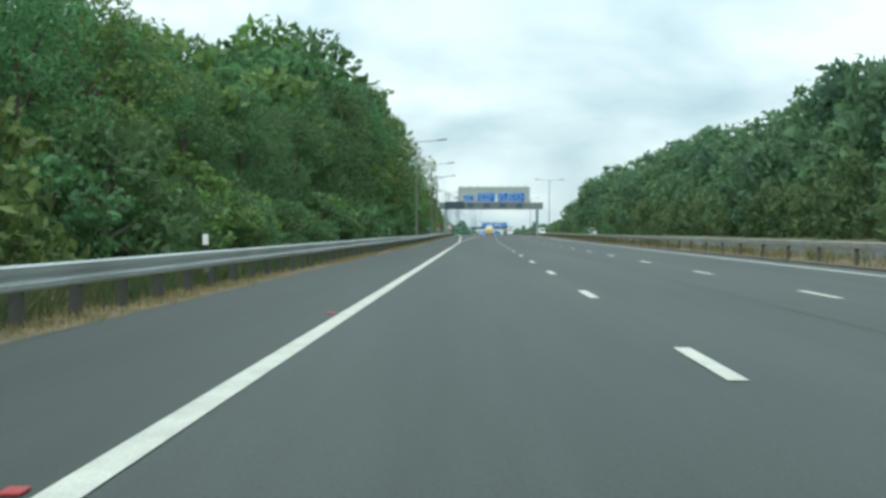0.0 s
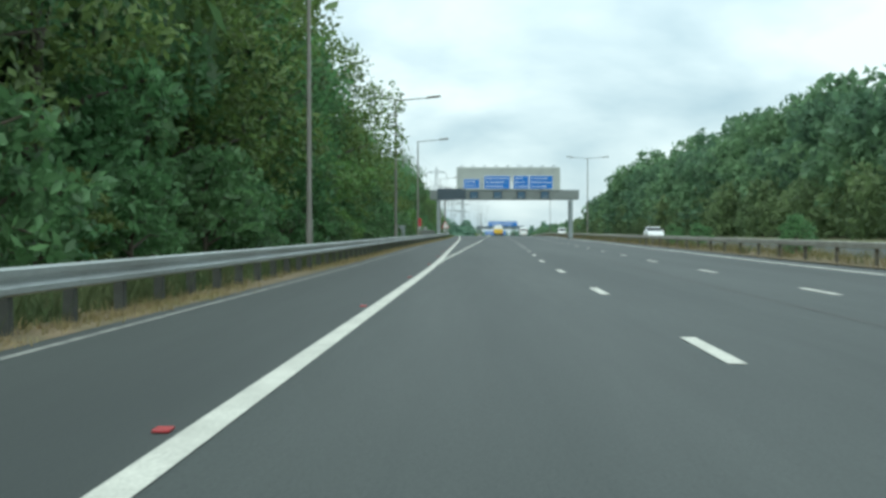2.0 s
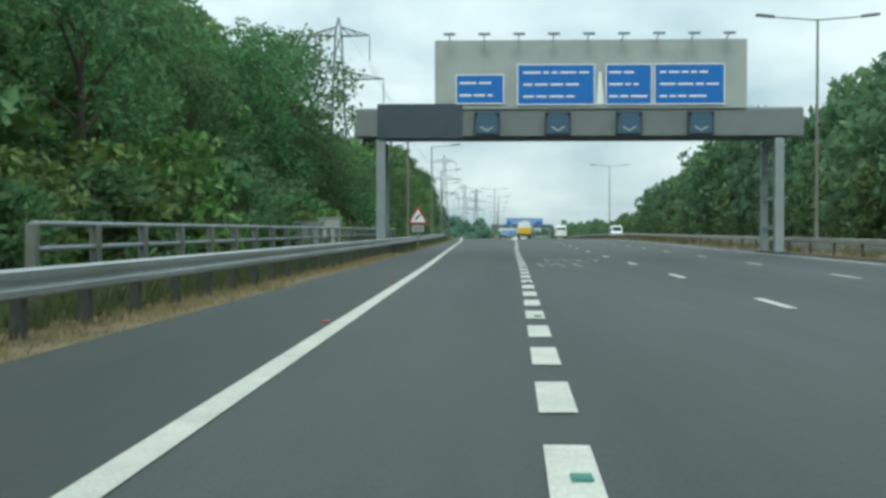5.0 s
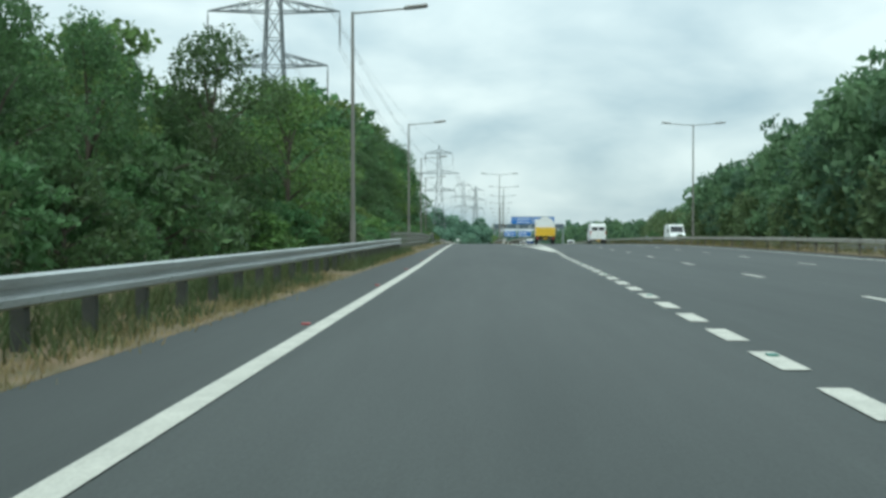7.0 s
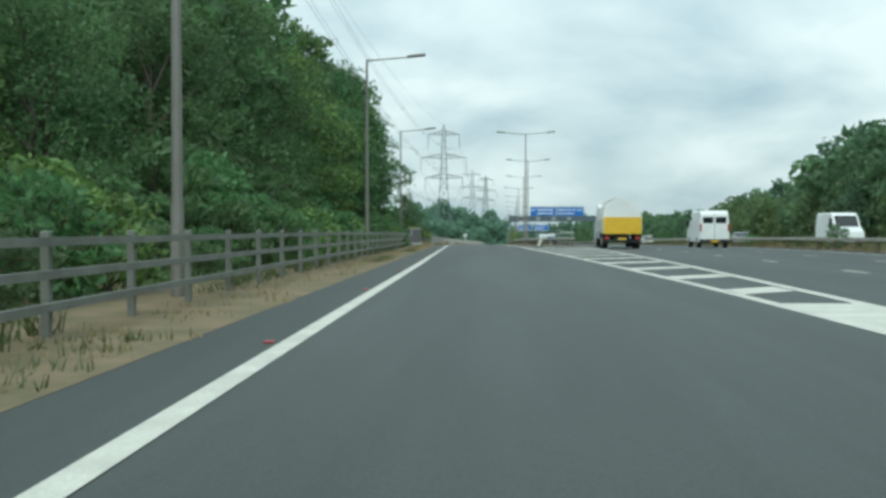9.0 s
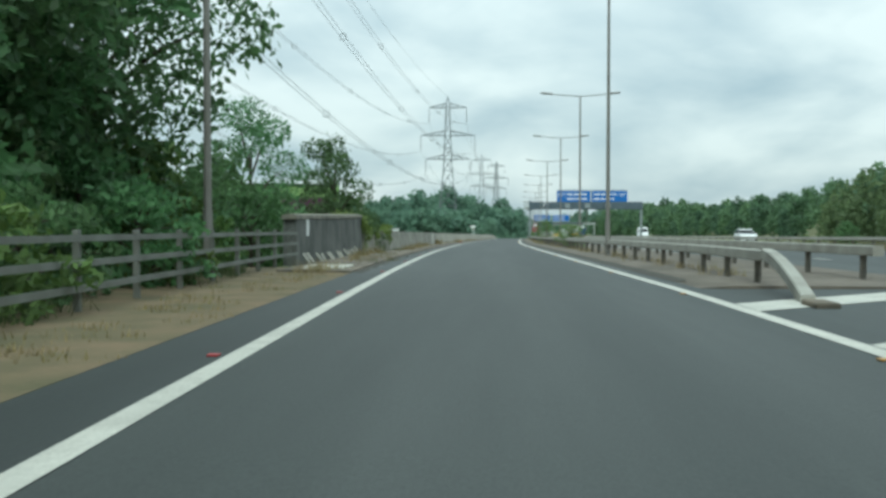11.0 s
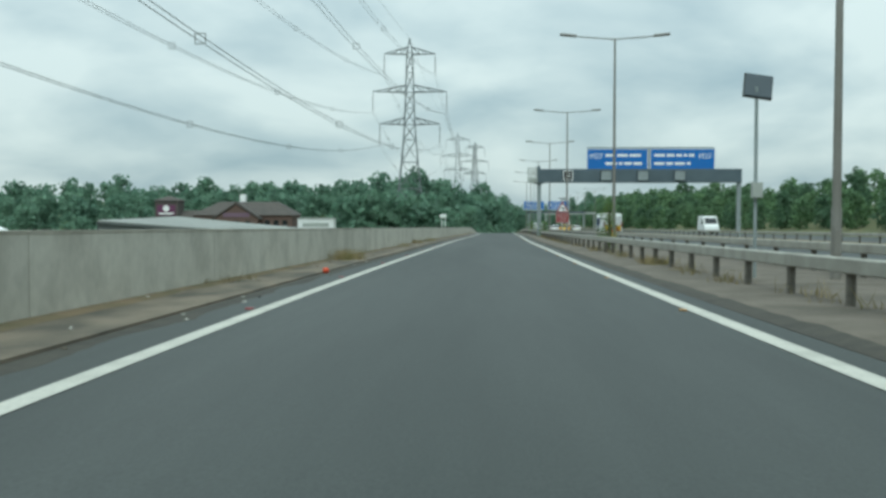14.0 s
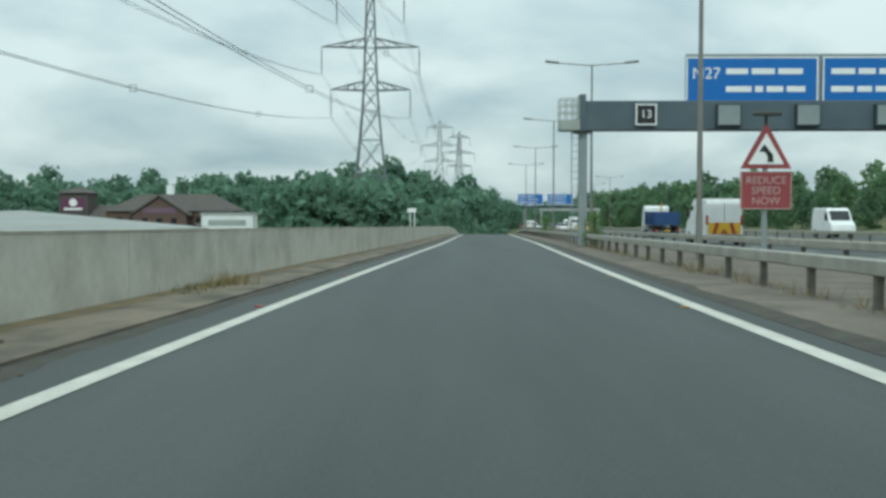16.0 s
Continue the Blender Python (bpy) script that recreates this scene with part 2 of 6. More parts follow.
ROOFPALE = material("pale_metal_roof", (0.31, 0.32, 0.30), 0.75, second=(0.235, 0.245, 0.228), scale=0.15, fine=4, amount=0.8, stretch=(1, 0.3, 1))
PYLON = material("pylon_steel", (0.21, 0.23, 0.24), 0.65, 0.3, scale=0.4, amount=0.5)
INSULATOR = material("insulator_brown", (0.09, 0.075, 0.07), 0.4, scale=3)
CABLE = material("conductor_cable", (0.27, 0.285, 0.29), 0.6, 0.0, scale=0.3)
FENCE = material("dull_fence_steel", (0.21, 0.22, 0.20), 0.65, 0.3, second=(0.13, 0.135, 0.115), scale=2, amount=0.8)
LAMPGREY = material("lamp_column_grey", (0.235, 0.228, 0.21), 0.6, 0.3, second=(0.18, 0.17, 0.15), scale=1.2, amount=0.8)
BARK = material("bark", (0.10, 0.085, 0.065), 0.95, scale=3, fine=20, amount=0.8, bump=0.6)
LEAF = material("broadleaf_foliage", (0.122, 0.216, 0.085), 0.6, second=(0.080, 0.152, 0.066), scale=0.35, fine=2, amount=0.8, vary=0.25, island=0.42, leaf=0.52)
IVYLEAF = material("fresh_green_leaves", (0.20, 0.31, 0.08), 0.55, second=(0.135, 0.22, 0.06), scale=1.5, fine=4, amount=0.8, vary=0.1, island=0.35, leaf=0.42)
BRIGHTLEAF = material("young_foliage", (0.150, 0.235, 0.065), 0.6, second=(0.10, 0.172, 0.052), scale=0.5, fine=2, amount=0.8, vary=0.2, island=0.4, leaf=0.4)
# far wood: distance haze is put into this paler, bluer leaf colour
HAZYLEAF = material("hazy_distant_foliage", (0.185, 0.300, 0.205), 0.7, second=(0.130, 0.228, 0.165), scale=0.09, fine=0.8, amount=0.95, vary=0.0, island=0.30, leaf=0.5)
BANKLEAF = material("bank_foliage", (0.158, 0.255, 0.125), 0.7, second=(0.098, 0.172, 0.100), scale=0.11, fine=0.8, amount=1.0, vary=0.0, island=0.32, leaf=0.5, hard=(0.42, 0.60))
SCRUBLEAF = material("scrub_foliage", (0.165, 0.225, 0.095), 0.7, second=(0.115, 0.17, 0.08), scale=0.12, fine=0.8, amount=0.9, vary=0.0, island=0.30, leaf=0.5)


# ---- building helpers ----
def mesh_from(bm, name):
    me = bpy.data.meshes.new(name)
    bm.normal_update()
    bm.to_mesh(me)
    bm.free()
    return me


def thing(name, label, category, group="", kind="", at=None):
    ob = tagged(new(name), label, category, group, kind)
    if at is not None:
        ob.matrix_basis = at
    return ob


def part(name, bm, mat, parent=None, label="", at=None, smooth=False):
    me = bm if isinstance(bm, bpy.types.Mesh) else mesh_from(bm, name)
    if mat and not me.materials:
        me.materials.append(mat)
    if smooth:
        for p in me.polygons:
            p.use_smooth = True
    ob = new(name, me)
    ob.parent = parent
    if at is not None:
        ob.matrix_basis = at
    if label:
        ob["label"] = label
    return ob


def box(sx, sy, sz, bm=None, at=(0, 0, 0), bevel=0.0, turn=0.0):
    """A box centred in x and y that stands on z = at[2]."""
    bm = bm or bmesh.new()
    m = Matrix.Translation((at[0], at[1], at[2] + sz / 2)) @ Matrix.Rotation(radians(turn), 4, "Z") @ Matrix.Diagonal((sx, sy, sz, 1))
    made = bmesh.ops.create_cube(bm, size=1, matrix=m)["verts"]
    if bevel:
        bmesh.ops.bevel(bm, geom=list({e for v in made for e in v.link_edges}), offset=bevel, segments=2, affect="EDGES", profile=0.5)
    return bm


def rod(bm, a, b, r, r2=None, sides=8):
    """A tapered bar from a to b."""
    a, b = Vector(a), Vector(b)
    d = b - a
    q = d.to_track_quat("Z", "Y").to_matrix().to_4x4()
    bmesh.ops.create_cone(bm, cap_ends=True, segments=sides, radius1=r, radius2=r if r2 is None else r2, depth=d.length, matrix=Matrix.Translation((a + b) / 2) @ q)
    return bm


def tube(path, r, sides=6):
    """One unbroken pipe along a list of points."""
    bm = bmesh.new()
    rings = []
    for i, p in enumerate(path):
        d = (path[min(i + 1, len(path) - 1)] - path[max(i - 1, 0)]).normalized()
        a = d.orthogonal().normalized() if abs(d.z) < 0.7 else d.cross(Vector((0, 1, 0))).normalized()
        b = d.cross(a)
        rings.append([bm.verts.new(p + (a * math.cos(6.2832 * k / sides) + b * math.sin(6.2832 * k / sides)) * r) for k in range(sides)])
    for ra, rb in zip(rings, rings[1:]):
        for k in range(sides):
            bm.faces.new((ra[k], ra[(k + 1) % sides], rb[(k + 1) % sides], rb[k]))
    bm.faces.new(rings[0])
    bm.faces.new(rings[-1])
    return bm


def prism(points, depth, bm=None, axis="x", at=(0, 0, 0)):
    """An outline in two axes, drawn out along the third, centred."""
    bm = bm or bmesh.new()
    rings = []
    for s in (-depth / 2, depth / 2):
        ring = []
        for p, q in points:
            co = {"x": (s, p, q), "y": (p, s, q), "z": (p, q, s)}[axis]
            ring.append(bm.verts.new(Vector(co) + Vector(at)))
        rings.append(ring)
    a, b = rings
    n = len(a)
    for i in range(n):
        bm.faces.new((a[i], a[(i + 1) % n], b[(i + 1) % n], b[i]))
    bm.faces.new(a[::-1])
    bm.faces.new(b)
    bmesh.ops.recalc_face_normals(bm, faces=bm.faces)
    return bm


def sweep(profile, ys, xf, zf, closed=True):
    """A cross-section of (sideways, up) carried along the road."""
    bm = bmesh.new()
    last, first = None, None
    for y in ys:
        ring = [bm.verts.new((xf(y) + u, y, zf(y) + v)) for u, v in profile]
        if last:
            k = len(ring)
            for i in range(k if closed else k - 1):
                bm.faces.new((last[i], last[(i + 1) % k], ring[(i + 1) % k], ring[i]))
        else:
            first = ring
        last = ring
    if closed:
        bm.faces.new(first[::-1])
        bm.faces.new(last)
    bmesh.ops.recalc_face_normals(bm, faces=bm.faces)
    return bm


def strip(ys, xa, xb, za, zb=None):
    """A sheet along the road between two edges."""
    bm = bmesh.new()
    zb = zb or za
    last = None
    for y in ys:
        row = (bm.verts.new((xa(y), y, za(y))), bm.verts.new((xb(y), y, zb(y))))
        if last:
            bm.faces.new((last[0], last[1], row[1], row[0]))
        last = row
    return bm


def steps(a, b, d=3.0):
    return [float(v) for v in np.linspace(a, b, max(2, int(round((b - a) / d)) + 1))]


# ---- the plan of the roads ----
# x of the left edge line along y
EDGE_Y = [-80, 0, 30, 60, 90, 120, 150, 180, 210, 240, 270, 300, 330, 340, 352, 364, 376, 388, 400, 412, 424, 436, 448, 460, 472, 484, 496, 508, 520, 532, 600, 3000]
EDGE_X = [-2.84, -1.61, -1.01, -0.43, 0.18, 0.32, 0.48, 0.58, 0.48, 0.47, 0.19, -0.17, -0.78, -1.05, -1.41, -1.66, -1.85, -1.97, -1.99, -2.06, -2.02, -1.88, -1.68, -1.44, -1.23, -1.02, -0.72, -0.36, 0.01, 0.37, 1.75, 69]
FINE = np.arange(-80, 1200, 1.0)
KERNEL = np.exp(-0.5 * (np.arange(-24, 25) / 5.0) ** 2)
SMOOTH = np.convolve(np.pad(np.interp(FINE, EDGE_Y, EDGE_X), 24, mode="reflect", reflect_type="odd"), KERNEL / KERNEL.sum(), mode="valid")


def left(y):
    return float(np.interp(y, FINE, SMOOTH)) if y < 1150 else float(np.interp(y, EDGE_Y, EDGE_X))


def table(*pairs):
    ys, vs = zip(*pairs)
    return lambda y: float(np.interp(y, ys, vs))


MAIN = table((-80, 0), (50, 0), (91, 0.0), (97.4, 0.12), (102, 0.30), (111, 0.61), (144, 1.6), (201, 3.39), (229, 4.5), (250, 5.2), (259, 5.7), (300, 7.7), (351, 10.2), (380, 11.2), (600, 13.0), (3000, 25))
RIGHT = table((90, 0.2), (201, 3.39), (229, 4.5), (250, 5.2), (259, 5.6), (287, 5.72), (330, 5.13), (345, 5.38), (380, 5.3), (540, 5.5), (3000, 5.5))
KERBL = table((-80, -2.7), (120, -2.65), (210, -1.4), (265, -1.0), (350, -0.87), (3000, -0.87))
CHANNEL = table((62, -2.42), (98, -2.28), (112, -2.15), (128, -2.1))
RAIL_L = table((-80, -3.1), (120, -3.1), (210, -2.15), (264, -1.95))


def main(y):
    return left(y) + MAIN(y)


def right(y):
    return left(y) + RIGHT(y)


def ramp_z(y):
    d = max(0.0, y - 592)
    return -min(d * d / 2600, 7.0)


def zero(y):
    return 0.0


def level(v):
    return lambda y: v


# ---- ground ----
def ground_z(u, y):
    z = -0.06
    drop = min(max((y - 352) / 8, 0), 1)
    if u < -3.6:
        low = -6.5 * min((-3.6 - u) / 2.2, 1)
        bank = 0.9 * min(max((-4.5 - u) / 6, 0), 1)
        z += bank * (1 - drop) + low * drop
    over = min(max((y - 592) / 60, 0), 1)
    if u < 7.5:
        z += (ramp_z(y) - 0.4 * over) * (1 if u > -3.6 else 1 - drop)
    if u > MAIN(y) + 31:
        z += 3.0 * min((u - MAIN(y) - 31) / 16, 1)
    if u < 10:
        z += 12.0 * min(max((y - 722) / 130, 0), 1) * min((10 - u) / 34, 1)
    if y > 1145:
        z += 9.5 * min((y - 1145) / 160, 1)
    if y > 900:
        z += min((y - 900) / 700, 1) * 14 * min(abs(u - 18) / 60, 1)
    return z


US = [-1600, -700, -350, -200, -120, -80, -60, -45, -35, -28, -22, -17, -13, -10.5, -8.5, -7, -5.8, -4.6, -3.6, -2.8, -2.2, -0.8, 2.5, 6.4, 7.4, 8.6, 10.2, 12, 14, 20, 28, 36, 40, 44, 50, 60, 75, 100, 150, 250, 500, 1700]
GY = steps(-300, 0, 30) + steps(4, 700, 4) + steps(712, 900, 12) + steps(930, 1140, 30) + steps(1150, 1500, 35) + [2000, 3000, 4500]
gm = bmesh.new()
grid = []
for y in GY:
    lx = left(max(-80, min(y, 1140)))
    grid.append([gm.verts.new((lx + u, y, ground_z(u, y) + (0.12 * noise.noise((u * 0.3, y * 0.2, 0)) if u < -5 or u > 36 else 0))) for u in US])
for ra, rb in zip(grid, grid[1:]):
    for i in range(len(US) - 1):
        gm.faces.new((ra[i], ra[i + 1], rb[i + 1], rb[i]))
tagged(part("ground", gm, GROUND, smooth=True), "uneven grass ground beside and beyond the motorway", "ground", kind="structure")

# ---- carriageways ----
road = part("road", strip(steps(-80, 262) , lambda y: left(y) + KERBL(y), lambda y: main(y) + 11.9, level(-0.004)), ASPHALT)
tagged(road, "worn grey asphalt motorway carriageway with three lanes and shoulder", "road", kind="structure")
part("hard_shoulder", strip(steps(-80, 352), lambda y: left(y) + KERBL(y) + 0.01, lambda y: left(y) - 0.02, level(0.0)), SHOULDER, road, "darker asphalt of the hard shoulder")
part("carriageway", strip(steps(262, 1140, 6), lambda y: main(y) - (0 if y < 345 else 1.0), lambda y: main(y) + 11.9, level(-0.004)), ASPHALT, road)
part("hatched_nose", strip(steps(262, 346), right, main, level(-0.005)), ASPHALT, road)
slip = part("slip_road", strip(steps(262, 712), lambda y: left(y) + KERBL(y), lambda y: right(y) + (0 if y < 345 else 0.45), lambda y: ramp_z(y) - 0.003), ASPHALT)
tagged(slip, "dark smooth asphalt slip road rising onto a bridge", "road", kind="structure")
far_road = part("opposite_carriageway", strip(steps(-80, 1140, 20), lambda y: main(y) + 15.5, lambda y: main(y) + 29, level(-0.004)), ASPHALT)
tagged(far_road, "grey asphalt opposite carriageway beyond the central barrier", "road", kind="structure")


# ---- road markings ----
def marking(name, bm, mat, parent, label=""):
    return part(name, bm, mat, parent, label)


def line(parent, name, a, b, xf, width, mat=PAINT, zf=zero, d=3.0):
    return marking(name, strip(steps(a, b, d), lambda y: xf(y) - width / 2, lambda y: xf(y) + width / 2, lambda y: zf(y) + 0.004), mat, parent)


line(road, "edge_line", -80, 262, left, 0.19)
line(slip, "edge_line", 262, 690, left, 0.19, zf=ramp_z)
line(slip, "edge_line", 262, 690, right, 0.21, zf=ramp_z)
line(road, "edge_line", 262, 1100, main, 0.22, d=6)
line(road, "edge_line", -80, 1100, lambda y: main(y) + 10.7, 0.2, d=6)
line(road, "channel_line", 62, 128, lambda y: left(y) + CHANNEL(y), 0.09, FADED)
for k in range(-8, 70):
    for lane in (3.38, 7.08):
        y0 = 7.1 + 8.7 * k
        marking("lane_dash", strip([y0, y0 + 2.0], lambda y: main(y) + lane - 0.075, lambda y: main(y) + lane + 0.075, level(0.004)), PAINT, road)
for k in range(-9, 73):
    y0 = 110.385 + (2.065 if k >= 0 else 2.0) * k
    marking("exit_dash", strip([y0, y0 + 1.18], lambda y: main(y) - 0.11, lambda y: main(y) + 0.11, level(0.005)), PAINT, road)
marking("nose_wedge", strip(steps(259, 284, 2), lambda y: right(y) + 0.1, lambda y: main(y) - 0.1, level(0.0035)), PAINT, road, "solid white tip of the hatched nose")
for k in range(12):
    y0 = 286 + 5.0 * k
    bmh = bmesh.new()
    w = right(y0) + 0.12, main(y0) - 0.12
    pts = [(w[0], y0), (w[1], y0 + 0.9 * (w[1] - w[0])), (w[1], y0 + 0.9 * (w[1] - w[0]) + 1.3), (w[0], y0 + 1.3)]
    bmh.faces.new([bmh.verts.new((x, y, 0.003)) for x, y in pts])
    marking("hatch_stripe", bmh, PAINT, road)


def text_mesh(words, size, depth=0.0, sx=1.0, sy=1.0):
    cu = bpy.data.curves.new("writing", "FONT")
    cu.body, cu.size, cu.extrude = words, size, depth
    cu.align_x, cu.align_y = "CENTER", "CENTER"
    ob = bpy.data.objects.new("writing", cu)
    scene.collection.objects.link(ob)
    me = bpy.data.meshes.new_from_object(ob.evaluated_get(bpy.context.evaluated_depsgraph_get()))
    bpy.data.objects.remove(ob)
    for v in me.vertices:
        v.co.x *= sx
        v.co.y *= sy
    return me


part("lane_lettering", text_mesh("M27", 1.0, 0, 1.15, 3.9), FADED, road, "elongated worn lettering M27", pose(main(186) + 1.75, 185.2, 0.003))
part("lane_lettering", text_mesh("M", 1.0, 0, 1.15, 4.2), FADED, road, "elongated worn letter M", pose(main(180) + 0.85, 180.4, 0.003))
part("lane_lettering", box(0.14, 3.0, 0.004), FADED, road, "worn bar of lettering", pose(main(180) + 1.6, 180.4, 0.001))
part("lane_lettering", box(0.7, 0.2, 0.004), FADED, road, "worn bar of lettering", pose(main(180) + 1.9, 181.9, 0.001))

stud_mesh = mesh_from(box(0.09, 0.11, 0.016, bevel=0.005), "stud")
STUDS = {n: material("stud_" + n, c, 0.4, scale=9) for n, c in (("red", (0.36, 0.035, 0.04)), ("green", (0.02, 0.17, 0.13)), ("amber", (0.42, 0.22, 0.04)))}


def stud(y, x, tone, z=0.0):
    me = stud_mesh.copy()
    me.materials.append(STUDS[tone])
    return part("road_stud", me, None, slip if y > 262 else road, tone + " reflective road stud", pose(x, y, z + 0.003))


for y0 in [4.0 + 8.75 * k for k in range(23)] + [205.0 + 8.2 * k for k in range(43)]:
    stud(y0, left(y0) - 0.19, "red")
    if y0 > 300:
        stud(y0, right(y0) - 0.17, "amber")
for k in range(19):
    y0 = 97.9 + 8.05 * k
    stud(y0, main(y0) + 0.03, "green")

# long sealed joints and wheel-worn seams
for lane in (5.3, 8.9):
    marking("seam", strip(steps(-80, 620, 6), lambda y: main(y) + lane + 0.33 + 0.05 * math.sin(y * 0.21), lambda y: main(y) + lane + 0.41 + 0.05 * math.sin(y * 0.21), level(0.0)), SEAM, road)

# ---- verges and kerbs ----
verge = part("verge", strip(steps(-80, 355), lambda y: left(y) - 5.6, lambda y: left(y) + KERBL(y), level(0.02), level(0.0)), SOIL)
tagged(verge, "dusty brown verge with dry grass beside the road", "verge", kind="structure")
footway = part("footway", sweep([(0, 0.035), (-0.14, 0.045), (-1.75, 0.06), (-1.75, -0.4), (0, -0.4)], steps(352, 690), lambda y: left(y) - 0.87, ramp_z), KERB)
tagged(footway, "gritty raised concrete strip along the bridge wall", "kerb", kind="structure")
nose = part("pavement", sweep([(0, 0.0), (0.55, 0.045), (3.6, 0.04), (5.2, 0.02), (5.2, -0.3), (0, -0.3)], steps(346, 690), lambda y: right(y) + 0.45, ramp_z), GRAVEL)
tagged(nose, "gravelly raised strip between slip road and motorway", "verge", kind="structure")
central = part("central_reserve", strip(steps(-80, 1140, 6), lambda y: main(y) + 11.9, lambda y: main(y) + 15.5, level(0.03)), SOIL)
tagged(central, "narrow dry central reserve between carriageways", "verge", kind="structure")


# ---- crash barriers ----
W = [(0.0, -0.142), (0.055, -0.116), (0.055, -0.056), (0.005, -0.018), (0.005, 0.018), (0.055, 0.056), (0.055, 0.116), (0.0, 0.142)]
WBEAM = W + [(u - 0.014, v) for u, v in W[::-1]]
BOXBEAM = [(-0.1, -0.08), (-0.08, -0.097), (0.08, -0.097), (0.1, -0.08), (0.1, 0.08), (0.08, 0.097), (-0.08, 0.097), (-0.1, 0.08)]


FLARE = table((342.6, 1.2), (347, 1.75), (353, 1.95))


def barrier(label, a, b, xf, gap, profile, top, mat, side, zf=zero):
    ob = thing("crash_barrier", label, "crash barrier", "crash barriers")
    half = max(v for _, v in profile)
    part("beam", sweep([(u * side, v) for u, v in profile], steps(a, b, 2.0), xf, lambda y: zf(y) + top - half), mat, ob)
    bmp = box(0.13, 0.13, top + 0.35, bevel=0.01) if profile is WBEAM else rod(bmesh.new(), (0, 0, 0), (0, 0, top + 0.28), 0.066, sides=12)
    pm = mesh_from(bmp, "post")
    pm.materials.append(POST if profile is WBEAM else STAINPOST)
    y = a + 0.75
    while y < b:
        part("post", pm, None, ob, at=pose(xf(y) - 0.085 * side if profile is WBEAM else xf(y), y, zf(y) - 0.4))
        y += gap
    # bolted laps between beam lengths
    y, out = a + 3.1, 0.004
    while y < min(b, 640) - 1:
        if profile is WBEAM:
            part("lap", sweep([((u + out) * side, v) for u, v in W] + [((u + out - 0.003) * side, v) for u, v in W[::-1]], [y, y + 0.32], xf, lambda v: zf(v) + top - half), mat, ob)
        else:
            part("lap", sweep([(u * 1.05, v * 1.05) for u, v in profile], [y, y + 0.4], xf, lambda v: zf(v) + top - half), mat, ob)
        y += 4.8 if profile is WBEAM else 6.6
    return ob


barrier("corrugated galvanised steel crash barrier on the grass verge", -30, 262, lambda y: left(y) + RAIL_L(y), 1.6, WBEAM, 0.67, STEEL, 1)
barrier("box-section galvanised crash barrier beside the slip road", 346.5, 690, lambda y: right(y) + FLARE(y), 2.56, BOXBEAM, 0.645, RAILGREY, 1, ramp_z)
barrier("box-section crash barrier beside the motorway lanes", 348, 900, lambda y: max(main(y) - 1.35, right(y) + 4.2), 3.3, BOXBEAM, 0.70, RAILGREY, 1)
barrier("weathered crash barrier on the central reserve", -30, 900, lambda y: main(y) + 12.5, 3.3, BOXBEAM, 0.70, RAILGREY, 1)
# the sloped end where the slip road barrier goes into the ground
end = thing("barrier_terminal", "sloping concrete and steel end of the crash barrier", "crash barrier", "", "")
part("ramped_beam", sweep(BOXBEAM, steps(342.6, 346.5, 0.5), lambda y: right(y) + FLARE(y), lambda y: 0.03 + 0.518 * (1 - ((346.5 - y) / 3.9) ** 1.6)), RAILGREY, end)
part("end_block", box(0.32, 0.7, 0.1, bevel=0.03), KERB, end, "chipped concrete block", pose(right(342) + 1.15, 341.9, 0))


# ---- bridge parapets ----
def wall_piece(y0, y1, xf, h, thick, zf, mat, parent, cap=0.05):
    bm = sweep([(0, -0.3), (0, h - cap), (0.02, h), (-thick - 0.02, h), (-thick, h - cap), (-thick, -0.3)], [y0, (y0 + y1) / 2, y1], xf, zf)
    return part("wall_panel", bm, mat, parent)


parapet = thing("wall_bridge", "stained grey concrete bridge parapet in long panels", "wall", "", "structure")
WX = table((374, -2.3), (384, -2.05), (700, -2.0))
y0 = 379.5
while y0 < 655:
    pale = abs(y0 - 410.8) < 0.3
    long = 1.3 if y0 < 380 else 3.5 if pale else 2.5 if y0 < 415 else 7.5
    wall_piece(y0 + 0.008, y0 + long - 0.01, lambda y: left(y) + WX(y), 1.0 if pale else 0.99, 0.32, ramp_z, PALECONC if pale else CONCRETE if y0 < 415 else CLEANCONC, parapet)
    y0 += long
ivied = thing("wall_abutment", "mossy concrete abutment wall overgrown with ivy", "wall", "", "structure")
wall_piece(372.3, 379.4, lambda y: left(y) - 2.75 + (y - 372.3) * 0.085, 1.02, 0.4, zero, CONCRETE, ivied)
dark = thing("wall_pier", "tall blackened concrete wall with a weathered coping", "wall", "", "structure")
DX = table((357, -3.3), (375, -2.75))
y0 = 358.5
for long in (2.1, 3.1, 3.1, 3.0, 2.4):
    part("wall_panel", sweep([(0, -0.3), (0, 1.42), (-0.4, 1.42), (-0.4, -0.3)], [y0 + 0.02, y0 + long / 2, y0 + long - 0.02], lambda y: left(y) + DX(y), zero), DARKCONC, dark)
    part("joint", sweep([(-0.02, -0.3), (-0.02, 1.42), (-0.3, 1.42), (-0.3, -0.3)], [y0 + long - 0.02, y0 + long + 0.02], lambda y: left(y) + DX(y), zero), BLACK, dark, "dark sealed joint")
    y0 += long
part("coping", sweep([(0.035, 1.42), (0.03, 1.54), (-0.2, 1.58), (-0.43, 1.54), (-0.435, 1.42)], steps(358.4, 372.25, 2), lambda y: left(y) + DX(y), zero), COPING, dark, "paler weathered coping")
part("notice", box(0.02, 0.42, 0.5), SIGNWHITE, dark, "small white notice", pose(left(360) + DX(360) + 0.012, 360.2, 0.9))
stakes = random.Random(31)
